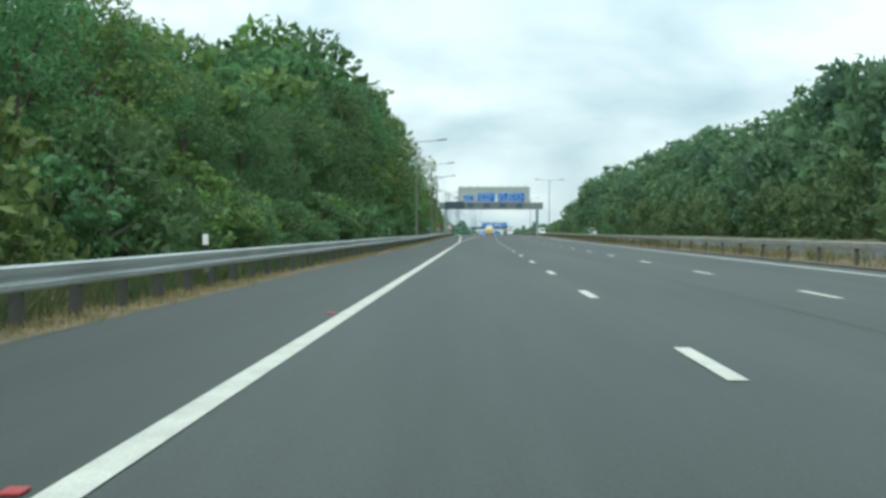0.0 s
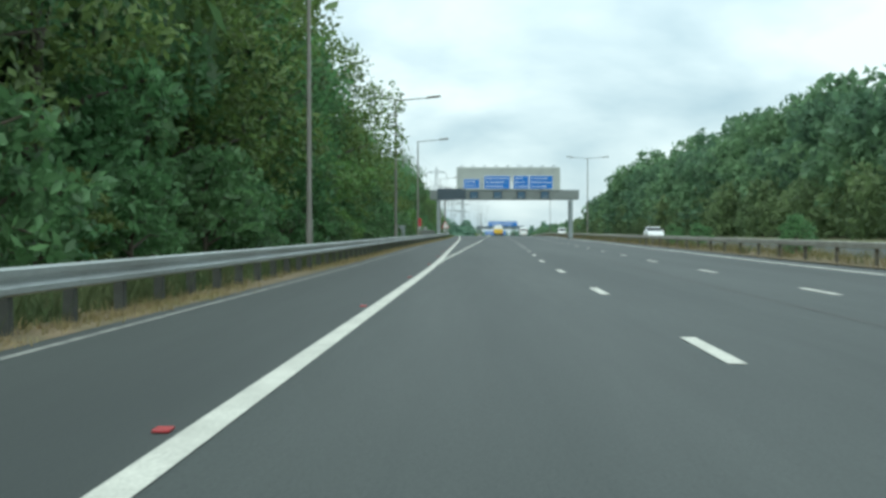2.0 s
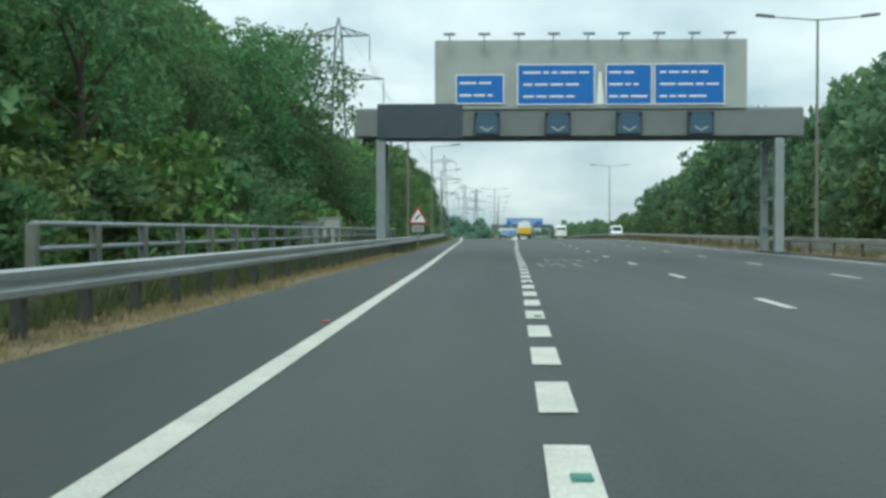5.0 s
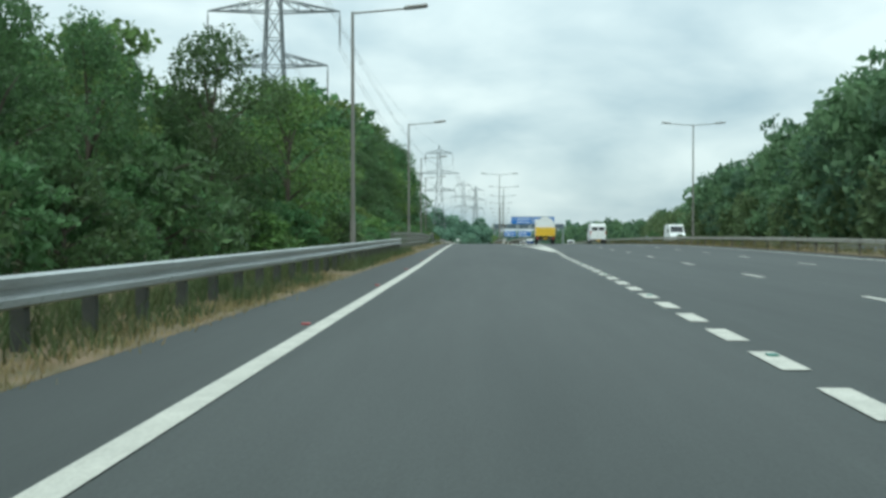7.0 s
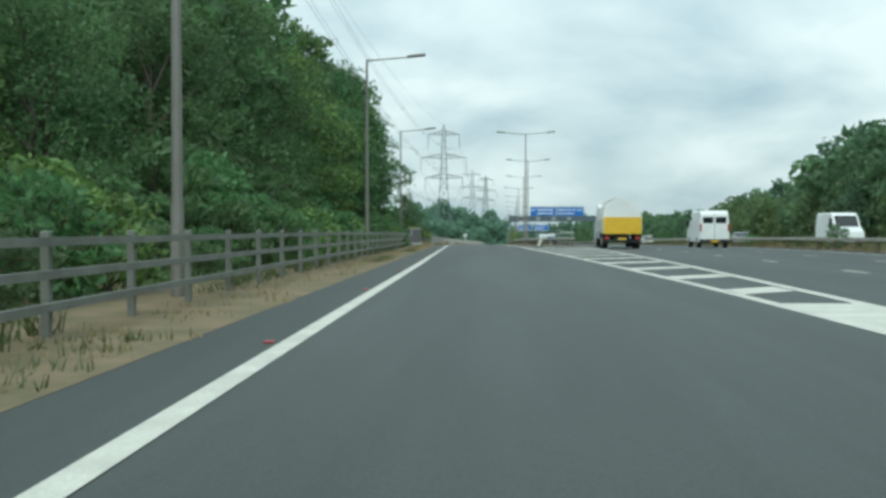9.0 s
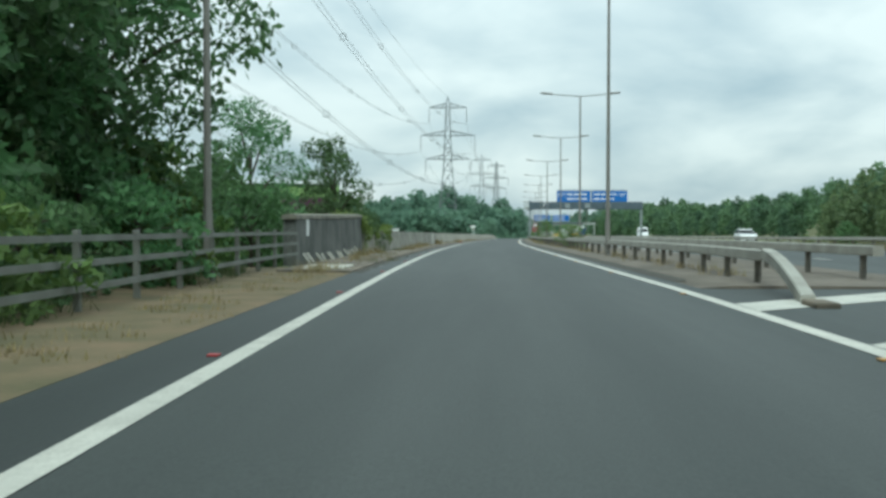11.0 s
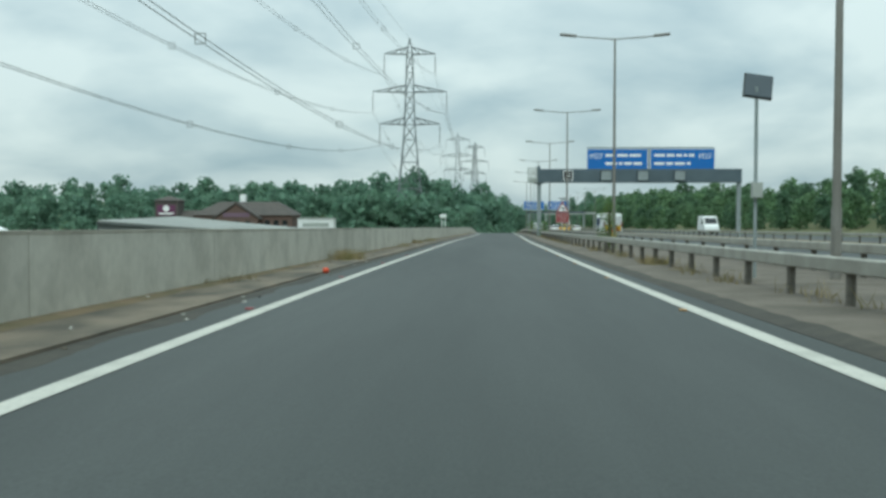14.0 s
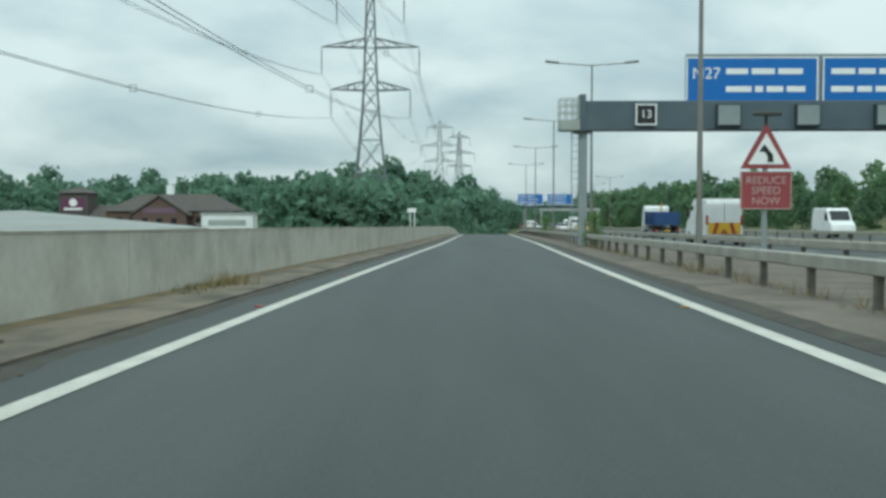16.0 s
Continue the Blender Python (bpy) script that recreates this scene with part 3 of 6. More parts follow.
for k in range(17):
    y = 359.2 + 0.62 * k + stakes.uniform(-0.2, 0.2)
    if k % 6 in (2, 5):
        continue
    post = thing("broken_stake", "short weathered stake leaning against the blackened wall", "stake", "leaning stakes", at=pose(left(y) + DX(y) + 0.33, y, -0.03, stakes.uniform(-9, 9), stakes.uniform(-40, -28), 0))
    part("stake", box(0.07, 0.05, stakes.uniform(0.3, 0.44), bevel=0.006), PALECONC, post)

# three-rail parapet fence before the bridge
fence = thing("rail_fence", "weathered three-rail metal parapet fence on posts", "fence", "fences")
FX = table((258, -2.1), (330, -2.55), (358, -3.2))
for h in (0.9, 0.6, 0.3):
    part("rail", sweep([(0.035, -0.04), (0.035, 0.04), (-0.035, 0.04), (-0.035, -0.04)], steps(259, 358.3, 4), lambda y: left(y) + FX(y), level(h)), FENCE, fence)
pm = mesh_from(box(0.09, 0.08, 1.3, bevel=0.012), "post")
pm.materials.append(FENCE)
y0 = 259.5
while y0 < 358:
    part("post", pm, None, fence, at=pose(left(y0) + FX(y0) - 0.1, y0, -0.3))
    y0 += 2.45
fence = thing("rail_fence", "grey tubular guard railing behind the crash barrier", "fence", "fences")
for h in (1.1, 0.8, 0.5):
    part("rail", tube([Vector((left(a) - 3.7, a, h)) for a in steps(162, 216, 6)], 0.035, 8), GANTRY, fence)
pm = mesh_from(box(0.13, 0.13, 1.5, bevel=0.012), "post")
# duller than the rails: the posts' shade is put into their colour
pm.materials.append(FENCE)
for k in range(28):
    y0 = 162 + 2 * k
    part("post", pm, None, fence, at=pose(left(y0) - 3.7, y0, -0.4))


# ---- gantries ----
def bars(parent, x0, x1, z0, z1, y, rows, seed, mat=SIGNWHITE, thick=0.55):
    """Plain white bars in place of writing on a sign that faces -y."""
    rnd = random.Random(seed)
    h = (z1 - z0) / (rows * 1.7 + 0.7)
    for r in range(rows):
        z = z1 - h * 1.2 - r * 1.7 * h
        x = x0 + 0.08 * (x1 - x0)
        stop = x0 + (x1 - x0) * rnd.uniform(0.7, 0.93)
        while x < stop - 0.2:
            w = min(rnd.uniform(0.35, 1.3) * h * 2, stop - x)
            part("writing", box(w, 0.012, h * thick), mat, parent, at=pose(x + w / 2, y, z - h * thick / 2))
            x += w + h * 0.35


def sign_panel(name, parent, x0, x1, z0, z1, y, mat=SIGNBLUE, border=0.07, label=""):
    p = part(name, box(x1 - x0, 0.06, z1 - z0), mat, parent, label, pose((x0 + x1) / 2, y, z0))
    if border:
        for sx, sz, px, pz in ((x1 - x0, border, (x0 + x1) / 2, z0), (x1 - x0, border, (x0 + x1) / 2, z1 - border), (border, z1 - z0 - 2 * border, x0 + border / 2, z0 + border), (border, z1 - z0 - 2 * border, x1 - border / 2, z0 + border)):
            part("border", box(sx, 0.012, sz), SIGNWHITE, p, at=Matrix.Translation((px - (x0 + x1) / 2, -0.035, pz - z0)))
    return p


def truss(parent, x0, x1, z0, z1, y, deep, mat):
    """A box girder of chords and diagonals across the road."""
    for yy in (y, y + deep):
        for z in (z0, z1):
            part("chord", box(x1 - x0, 0.16, 0.16, bevel=0.02), mat, parent, at=pose((x0 + x1) / 2, yy, z - 0.08))
    n = int((x1 - x0) / 1.6)
    for i in range(n):
        a, b = x0 + (x1 - x0) * i / n, x0 + (x1 - x0) * (i + 1) / n
        for yy in (y, y + deep):
            part("brace", rod(bmesh.new(), (a, yy, z0 if i % 2 else z1), (b, yy, z1 if i % 2 else z0), 0.05, sides=6), mat, parent)
        part("brace", rod(bmesh.new(), (a, y, z0), (b, y + deep, z0), 0.04, sides=6), mat, parent)


def signal(parent, x, z, y, w=1.25, h=1.15):
    s = part("lane_signal", box(w, 0.3, h, bevel=0.03), GANTRYDARK, parent, "dark matrix lane signal box", pose(x, y, z))
    part("display", box(w * 0.8, 0.02, h * 0.8), DISPLAY, s, "dull blue lane display", Matrix.Translation((0, -0.16, h * 0.08)))
    part("arrow", prism([(-w * 0.25, 0.3), (0, 0.14), (w * 0.25, 0.3), (w * 0.25, 0.38), (0, 0.22), (-w * 0.25, 0.38)], 0.01, axis="y", at=(0, -0.175, 0)), BOARD, s)
    for k in (-1, 1):
        part("lantern", rod(bmesh.new(), (0, 0, 0), (0, -0.06, 0), 0.07, sides=10), BLACK, s, at=Matrix.Translation((k * w * 0.42, -0.16, h * 0.85)))
    return s


def leg(parent, x, y, top, w=0.42, d=0.34):
    part("leg", box(w, d, top + 0.3, bevel=0.03), GANTRY, parent, at=pose(x, y, -0.3))
    part("base_plate", box(w + 0.35, d + 0.35, 0.06), POST, parent, at=pose(x, y, 0.03))


G = 195.5
g = thing("sign_gantry", "grey steel overhead gantry with blue direction signs and lane signals", "sign gantry", "gantries")
gx0, gx1 = -3.3, 16.0
for x in (left(G) - 2.75, 15.0):
    leg(g, x, G, 5.0, 0.4, 0.3)
    leg(g, x, G + 2.3, 5.0, 0.3, 0.3)
    for z in (1.05, 2.35, 3.65, 4.7):
        part("crossbar", box(0.12, 2.0, 0.16), GANTRY, g, at=pose(x, G + 1.15, z))
truss(g, gx0, gx1, 5.16, 6.25, G, 2.3, GANTRY)
part("walkway", box(gx1 - gx0, 2.1, 0.06), GANTRYDARK, g, "dark steel walkway floor", pose((gx0 + gx1) / 2, G + 1.15, 5.2))
part("fascia", box(gx1 - gx0, 0.05, 1.1), FASCIA, g, at=pose((gx0 + gx1) / 2, G - 0.13, 5.12))
part("dark_panel", box(3.7, 0.08, 1.48), GANTRYDARK, g, "blank dark message panel", pose(-0.5, G - 0.24, 5.02))
for k in range(4):
    signal(g, 2.4 + 3.05 * k, 5.12, G - 0.42, 1.1, 1.02)
part("backboard", box(13.4, 0.1, 2.95), BOARD, g, "grey sign backboard", pose(6.85, G - 0.2, 6.28))
for k in range(9):
    lamp = part("sign_lamp", box(0.5, 0.16, 0.1, bevel=0.02), GANTRY, g, at=pose(0.8 + 1.48 * k, G - 0.95, 9.32))
    part("bracket", rod(bmesh.new(), (0.8 + 1.48 * k, G - 0.2, 9.2), (0.8 + 1.48 * k, G - 0.95, 9.36), 0.025, sides=6), GANTRY, g)
for k in range(12):
    part("stay", rod(bmesh.new(), (0.7 + 1.1 * k, G - 0.1, 9.1), (0.7 + 1.1 * k, G + 1.7, 6.3), 0.04, sides=6), GANTRY, g)
for x0, x1, z0, z1, rows, seed in ((1.05, 3.15, 6.47, 7.75, 2, 1), (3.7, 7.05, 6.42, 8.18, 3, 2), (7.5, 9.5, 6.42, 8.18, 3, 3), (9.58, 12.6, 6.42, 8.18, 3, 4)):
    p = sign_panel("sign_panel", g, x0, x1, z0, z1, G - 0.29, border=0.045)
    bars(g, x0, x1, z0, z1, G - 0.33, rows, seed, thick=0.26)
part("arrow", prism([(-0.16, 0), (0.16, 0), (0.05, 1.4), (-0.05, 1.4)], 0.03, axis="y"), SIGNWHITE, g, "white lane arrow", pose(7.27, G - 0.29, 6.45))

G2 = 520.5
g2 = thing("sign_gantry", "blue-grey gantry with wide blue direction sign and end cage", "sign gantry", "gantries", at=pose(0.35, 0, 0))
part("leg", box(0.4, 0.4, 5.9, bevel=0.03), GANTRY, g2, at=pose(6.85, G2, -0.3))
part("leg", box(0.4, 0.4, 5.9, bevel=0.03), GANTRY, g2, at=pose(27.1, G2, -0.3))
part("leg_cap", box(0.9, 0.6, 0.14, bevel=0.02), GANTRY, g2, at=pose(6.85, G2, 5.42))
part("beam", box(20.5, 0.9, 1.4, bevel=0.04), BEAMBLUE, g2, "long dark blue-grey box beam", pose(17.05, G2, 5.55))
part("end_plate", box(0.28, 1.1, 1.75, bevel=0.02), BEAMBLUE, g2, at=pose(6.8, G2, 5.5))
part("cage_floor", box(0.95, 1.2, 0.5, bevel=0.03), BOARD, g2, "pale cage floor", pose(6.18, G2, 5.55))
for x in (5.74, 6.05, 6.35, 6.6):
    for yy in (-0.55, 0.55):
        part("cage_bar", rod(bmesh.new(), (x, G2 + yy, 6.0), (x, G2 + yy, 7.05), 0.03, sides=6), BOARD, g2)
for z in (6.4, 6.75, 7.05):
    for yy in (-0.55, 0.55):
        part("cage_rail", rod(bmesh.new(), (5.7, G2 + yy, z), (6.65, G2 + yy, z), 0.025, sides=6), BOARD, g2)
for k in range(16):
    part("rung", rod(bmesh.new(), (6.3, G2 - 0.25, 0.4 + 0.32 * k), (6.63, G2 - 0.25, 0.4 + 0.32 * k), 0.015, sides=5), GANTRY, g2)
part("ladder_rail", box(0.05, 0.05, 5.2), GANTRY, g2, at=pose(6.3, G2 - 0.25, 0.3))
num = part("number_sign", box(1.0, 0.16, 1.0, bevel=0.02), BLACK, g2, "black lane sign with white border reading 13", pose(9.75, G2 - 0.55, 5.78))
for sx, sz, px, pz in ((1.0, 0.07, 0, 0), (1.0, 0.07, 0, 0.93), (0.07, 0.86, -0.465, 0.07), (0.07, 0.86, 0.465, 0.07)):
    part("border", box(sx, 0.02, sz), SIGNWHITE, num, at=Matrix.Translation((px, -0.09, pz)))
part("numerals", text_mesh("13", 0.55, 0.01), SIGNWHITE, num, at=Matrix.Translation((0, -0.095, 0.5)) @ Matrix.Rotation(radians(90), 4, "X"))
for x0, x1, seed in ((11.65, 17.85, 5), (18.05, 24.6, 6)):
    sign_panel("sign_panel", g2, x0, x1, 6.75, 9.0, G2 - 0.35)
    bars(g2, x0 + 1.5 * (seed == 5), x1 - 1.5 * (seed == 6), 6.9, 8.9, G2 - 0.39, 2, seed)
part("route_number", text_mesh("M27", 0.75, 0.006), SIGNWHITE, g2, "white route number M27", pose(12.6, G2 - 0.395, 8.2, 90, 0, 0))
part("route_number", text_mesh("M27", 0.75, 0.006), SIGNWHITE, g2, "white route number M27", pose(23.6, G2 - 0.395, 8.2, 90, 0, 0))
part("panel_frame", box(12.9, 0.08, 2.5), GANTRY, g2, at=pose(18.1, G2 - 0.2, 6.65))
for x in (13.5, 16.5, 20, 23):
    part("sign_post", box(0.16, 0.16, 2.2), GANTRY, g2, at=pose(x, G2 - 0.1, 6.9))
for x in (13.6, 17.3, 21.0):
    blank = part("lane_signal", box(1.15, 0.3, 1.05, bevel=0.03), GANTRYDARK, g2, "switched-off lane signal", pose(x, G2 - 0.62, 5.72))
    part("display", box(1.0, 0.02, 0.9), GANTRY, blank, "blank grey display", Matrix.Translation((0, -0.16, 0.07)))

G3 = 718.0
g3 = thing("sign_gantry", "distant gantry with two blue direction signs over the lanes", "sign gantry", "gantries")
for x in (main(G3) - 2.2, main(G3) + 13.6):
    part("leg", box(0.4, 0.4, 5.6, bevel=0.03), GANTRY, g3, at=pose(x, G3, -0.3))
part("beam", box(17.4, 0.8, 0.5, bevel=0.03), GANTRYDARK, g3, at=pose(main(G3) + 5.7, G3, 5.1))
for x0, x1, seed in ((main(G3) - 3.9, main(G3) + 2.2, 7), (main(G3) + 3.1, main(G3) + 9.3, 8)):
    sign_panel("sign_panel", g3, x0, x1, 6.0, 8.6, G3 - 0.45, border=0.12)
    bars(g3, x0, x1, 6.1, 8.5, G3 - 0.5, 3, seed)


g4 = thing("sign_gantry", "pale grey gantry over the far opposite carriageway", "sign gantry", "gantries")
part("beam", box(19.5, 0.9, 0.85, bevel=0.04), BOARD, g4, at=pose(36.2, 805, 5.75))
for x in (27.2, 45.2):
    part("leg", box(0.5, 0.5, 6.1, bevel=0.03), BOARD, g4, at=pose(x, 805, -0.3))
part("walkway", box(19.0, 0.7, 0.08), GANTRY, g4, at=pose(36.2, 805.7, 5.8))
for k in range(12):
    part("rail_post", rod(bmesh.new(), (27.4 + 1.6 * k, 806, 5.85), (27.4 + 1.6 * k, 806, 6.95), 0.03, sides=6), GANTRY, g4)


# ---- lamp columns ----
def lamp_column(height, arms, reach, label):
    ob = thing("street_lamp", label, "street lamp", "street lamps")
    bm = rod(bmesh.new(), (0, 0, -0.4), (0, 0, 1.4), 0.105, 0.10, 12)
    part("base", bm, LAMPGREY, ob)
    part("column", rod(bmesh.new(), (0, 0, 1.4), (0, 0, height), 0.085, 0.05, 10), LAMPGREY, ob)
    part("door", box(0.12, 0.03, 0.5, bevel=0.01), LAMPGREY, ob, at=Matrix.Translation((0, -0.10, 0.5)))
    for s in arms:
        bma = bmesh.new()
        pts = [(0, 0, height - 0.05), (s * reach * 0.35, 0, height + 0.02), (s * reach * 0.75, 0, height + 0.10)]
        for a, b in zip(pts, pts[1:]):
            rod(bma, a, b, 0.035, 0.03, 8)
        arm = part("arm", bma, LAMPGREY, ob)
        bml = box(0.85, 0.26, 0.13, bevel=0.05)
        head = part("lantern", bml, LAMPGREY, arm, "grey lamp head", Matrix.Translation((s * (reach * 0.75 + 0.38), 0, height + 0.10)) @ Matrix.Rotation(radians(-6 * s), 4, "Y"))
    return ob


LAMP_U = table((90, -3.75), (122, -3.33), (150, -3.4), (216, -2.9), (250, -2.65), (285, -2.8), (349, -3.46))
single = lamp_column(8.8, (1,), 2.5, "tall grey lamp column with one arm over the road")
double = lamp_column(10.6, (-1, 1), 2.65, "tall grey lamp column with two outstretched arms")
for i, y0 in enumerate((91, 122, 150.5, 216, 247, 285, 317, 349)):
    at = pose(left(y0) + LAMP_U(y0), y0, 0)
    if i:
        copy_thing(single, at)
    else:
        single.matrix_basis = at
places = [(5.47, 369.3, 0)] + [(left(y) + u, y, ramp_z(y) * 0.3) for y, u in ((402, 8.95), (433.5, 9.4), (467, 9.05), (501, 8.9), (533, 8.8), (566, 8.8), (599, 8.8), (632, 8.8))] + [(main(y) + 13.6, y, 0) for y in (198, 303, 678, 712, 746, 780)]
for i, p in enumerate(places):
    if i:
        made = copy_thing(double, pose(*p))
        if p[1] == 467:
            part("band", rod(bmesh.new(), (0, 0, 0.40), (0, 0, 0.74), 0.112, sides=12), YELLOW, made, "faded yellow band")
            part("band", rod(bmesh.new(), (0, 0, 0.74), (0, 0, 0.90), 0.112, sides=12), CHEVRED, made, "dull red band")
    else:
        double.matrix_basis = pose(*p)


# ---- pylons and conductors ----
def pylon(x, y, base, turn, label, peak_z=43.6):
    """A lattice tower with three pairs of cross-arms; returns where the conductors hang."""
    ob = thing("pylon", label, "electricity pylon", "pylons", at=pose(x, y, base, 0, 0, turn))
    top = peak_z - base
    scale_z = top / 48.6
    widths = [(0, 4.4), (8, 3.4), (15, 2.5), (21, 1.85), (26, 1.4), (29.4, 1.2), (33, 1.05), (36.6, 0.92), (41, 0.75), (45.5, 0.6)]
    lv = [(z * scale_z, w) for z, w in widths]
    rails, bmb = [[], [], [], []], bmesh.new()
    for (z0, w0), (z1, w1) in zip(lv, lv[1:]):
        c0 = [Vector((sx * w0, sy * w0, z0)) for sx, sy in ((-1, -1), (1, -1), (1, 1), (-1, 1))]
        c1 = [Vector((sx * w1, sy * w1, z1)) for sx, sy in ((-1, -1), (1, -1), (1, 1), (-1, 1))]
        n = 2 if z1 - z0 > 6 else 1
        for i in range(4):
            j = (i + 1) % 4
            rails[i] += [c0[i], c1[i]] if not rails[i] else [c1[i]]
            rod(bmb, c0[i], c1[j], 0.065, sides=4)
            rod(bmb, c0[j], c1[i], 0.065, sides=4)
            rod(bmb, c1[i], c1[j], 0.06, sides=4)
    peak = (0, 0, top)
    zt, wt = lv[-1]
    for path in rails:
        part("leg", tube(path + [Vector(peak)], 0.13, 4), PYLON, ob)
    part("bracing", bmb, PYLON, ob)
    hang = [peak]
    for z, reach, w in ((29.4, 6.8, 1.2), (36.6, 8.35, 0.92), (45.0, 5.75, 0.62)):
        z *= scale_z
        for s in (-1, 1):
            bma = bmesh.new()
            tip = Vector((s * reach, 0, z + 0.15))
            for sy in (-1, 1):
                low, high = Vector((s * w, sy * w, z)), Vector((s * w * 0.9, sy * w * 0.9, z + 1.6))
                rod(bma, low, tip, 0.10, sides=4)
                rod(bma, high, tip, 0.085, sides=4)
                for f in (0.3, 0.6):
                    rod(bma, low.lerp(tip, f), high.lerp(tip, f), 0.05, sides=4)
                    rod(bma, low.lerp(tip, f), high.lerp(tip, f - 0.28), 0.05, sides=4)
            for f in (0.0, 0.35, 0.7):
                rod(bma, Vector((s * w, -w, z)).lerp(tip, f), Vector((s * w, w, z)).lerp(tip, f), 0.05, sides=4)
            arm = part("cross_arm", bma, PYLON, ob)
            bmi = bmesh.new()
            rod(bmi, (s * reach, 0, z + 0.1), (s * reach, 0, z - 4.6), 0.05, sides=6)
            for k in range(14):
                rod(bmi, (s * reach, 0, z - 0.6 - 0.26 * k), (s * reach, 0, z - 0.72 - 0.26 * k), 0.15, 0.08, sides=8)
            part("insulator", bmi, INSULATOR, arm, "brown insulator string")
            hang.append((s * reach, 0, z - 4.6))
    m = ob.matrix_basis
    return [m @ Vector(p) for p in hang]


LINE = [pylon(-23.7, 342, -5.5, 3, "tall grey lattice electricity pylon behind the trees", 40.8), pylon(-14.1, 650, -5.5, 2, "tall grey lattice electricity pylon beside the slip road"), pylon(-7.8, 928, 1.0, 1, "distant grey lattice electricity pylon over the woods", 47.2)]
pylon(0.6, 985, 3.5, 24, "distant slim electricity pylon seen at an angle", 47.4)
for span in (0, 1):
    for i, (a, b) in enumerate(zip(LINE[span], LINE[span + 1])):
        wires = 1 if i == 0 else 2
        ob = thing("power_cable", "sagging thin earth wire between pylon tops" if i == 0 else "sagging twin conductor cable with spacers between pylons", "power cable", "power cables")
        sag = 5.0 if i == 0 else 8.5

        def hung(f, off=0.0, low=0.0):
            p = a.lerp(b, f)
            return Vector((p.x + off, p.y, p.z - sag * 4 * f * (1 - f) - low))
        for w in range(wires):
            off = (w - 0.5) * 0.45 if wires == 2 else 0
            bmc = bmesh.new()
            n = 36
            pts = [hung(k / n, off, 0.0) for k in range(n + 1)]
            rings = []
            r = 0.024
            for p in pts:
                rings.append([bmc.verts.new(p + Vector(d) * r) for d in ((1, 0, 0.6), (-1, 0, 0.6), (0, 0, -1.1))])
            for ra, rb in zip(rings, rings[1:]):
                for j in range(3):
                    bmc.faces.new((ra[j], ra[(j + 1) % 3], rb[(j + 1) % 3], rb[j]))
            part("strand", bmc, CABLE, ob)
        if wires == 2:
            for f in (0.12, 0.26, 0.40, 0.54, 0.68, 0.82):
                p = hung(f)
                bmsp = bmesh.new()
                c = [p + Vector((sx * 0.26, 0, sz * 0.26)) for sx, sz in ((-1, -1), (1, -1), (1, 1), (-1, 1))]
                for j in range(4):
                    rod(bmsp, c[j], c[(j + 1) % 4], 0.03, sides=4)
                part("spacer", bmsp, CABLE, ob)


# ---- trees ----
def leaf_mesh(name, seed, clumps, count, size, mats):
    """Many small bent leaf sprays round clump centres: (x, y, z, rx, rz)."""
    r = np.random.RandomState(seed)
    c = np.array(clumps)
    w = c[:, 3] ** 2
    pick = r.choice(len(c), count, p=w / w.sum())
    d = r.normal(size=(count, 3))
    d /= np.linalg.norm(d, axis=1)[:, None]
    rad = (0.55 + 0.5 * r.rand(count) ** 0.6)[:, None]
    lump = 1 + 0.22 * np.sin(d[:, :1] * 5 + pick[:, None]) * np.cos(d[:, 1:2] * 6 + d[:, 2:] * 4)
    pos = c[pick, :3] + d * rad * lump * np.stack([c[pick, 3], c[pick, 3], c[pick, 4]], 1)
    a = r.normal(size=(count, 3)) + d * 0.4
    a /= np.linalg.norm(a, axis=1)[:, None]
    b = np.cross(a, r.normal(size=(count, 3)))
    b /= np.linalg.norm(b, axis=1)[:, None]
    s = size * (0.6 + 0.8 * r.rand(count))[:, None]
    q = np.stack([pos - a * s, pos + b * s * 0.45 + 0.1 * s * d, pos + a * s, pos - b * s * 0.45 + 0.1 * s * d], 1).reshape(-1, 3)
    me = bpy.data.meshes.new(name)
    me.from_pydata(q.tolist(), [], np.arange(count * 4).reshape(-1, 4).tolist())
    for m in mats:
        me.materials.append(m)
    return me


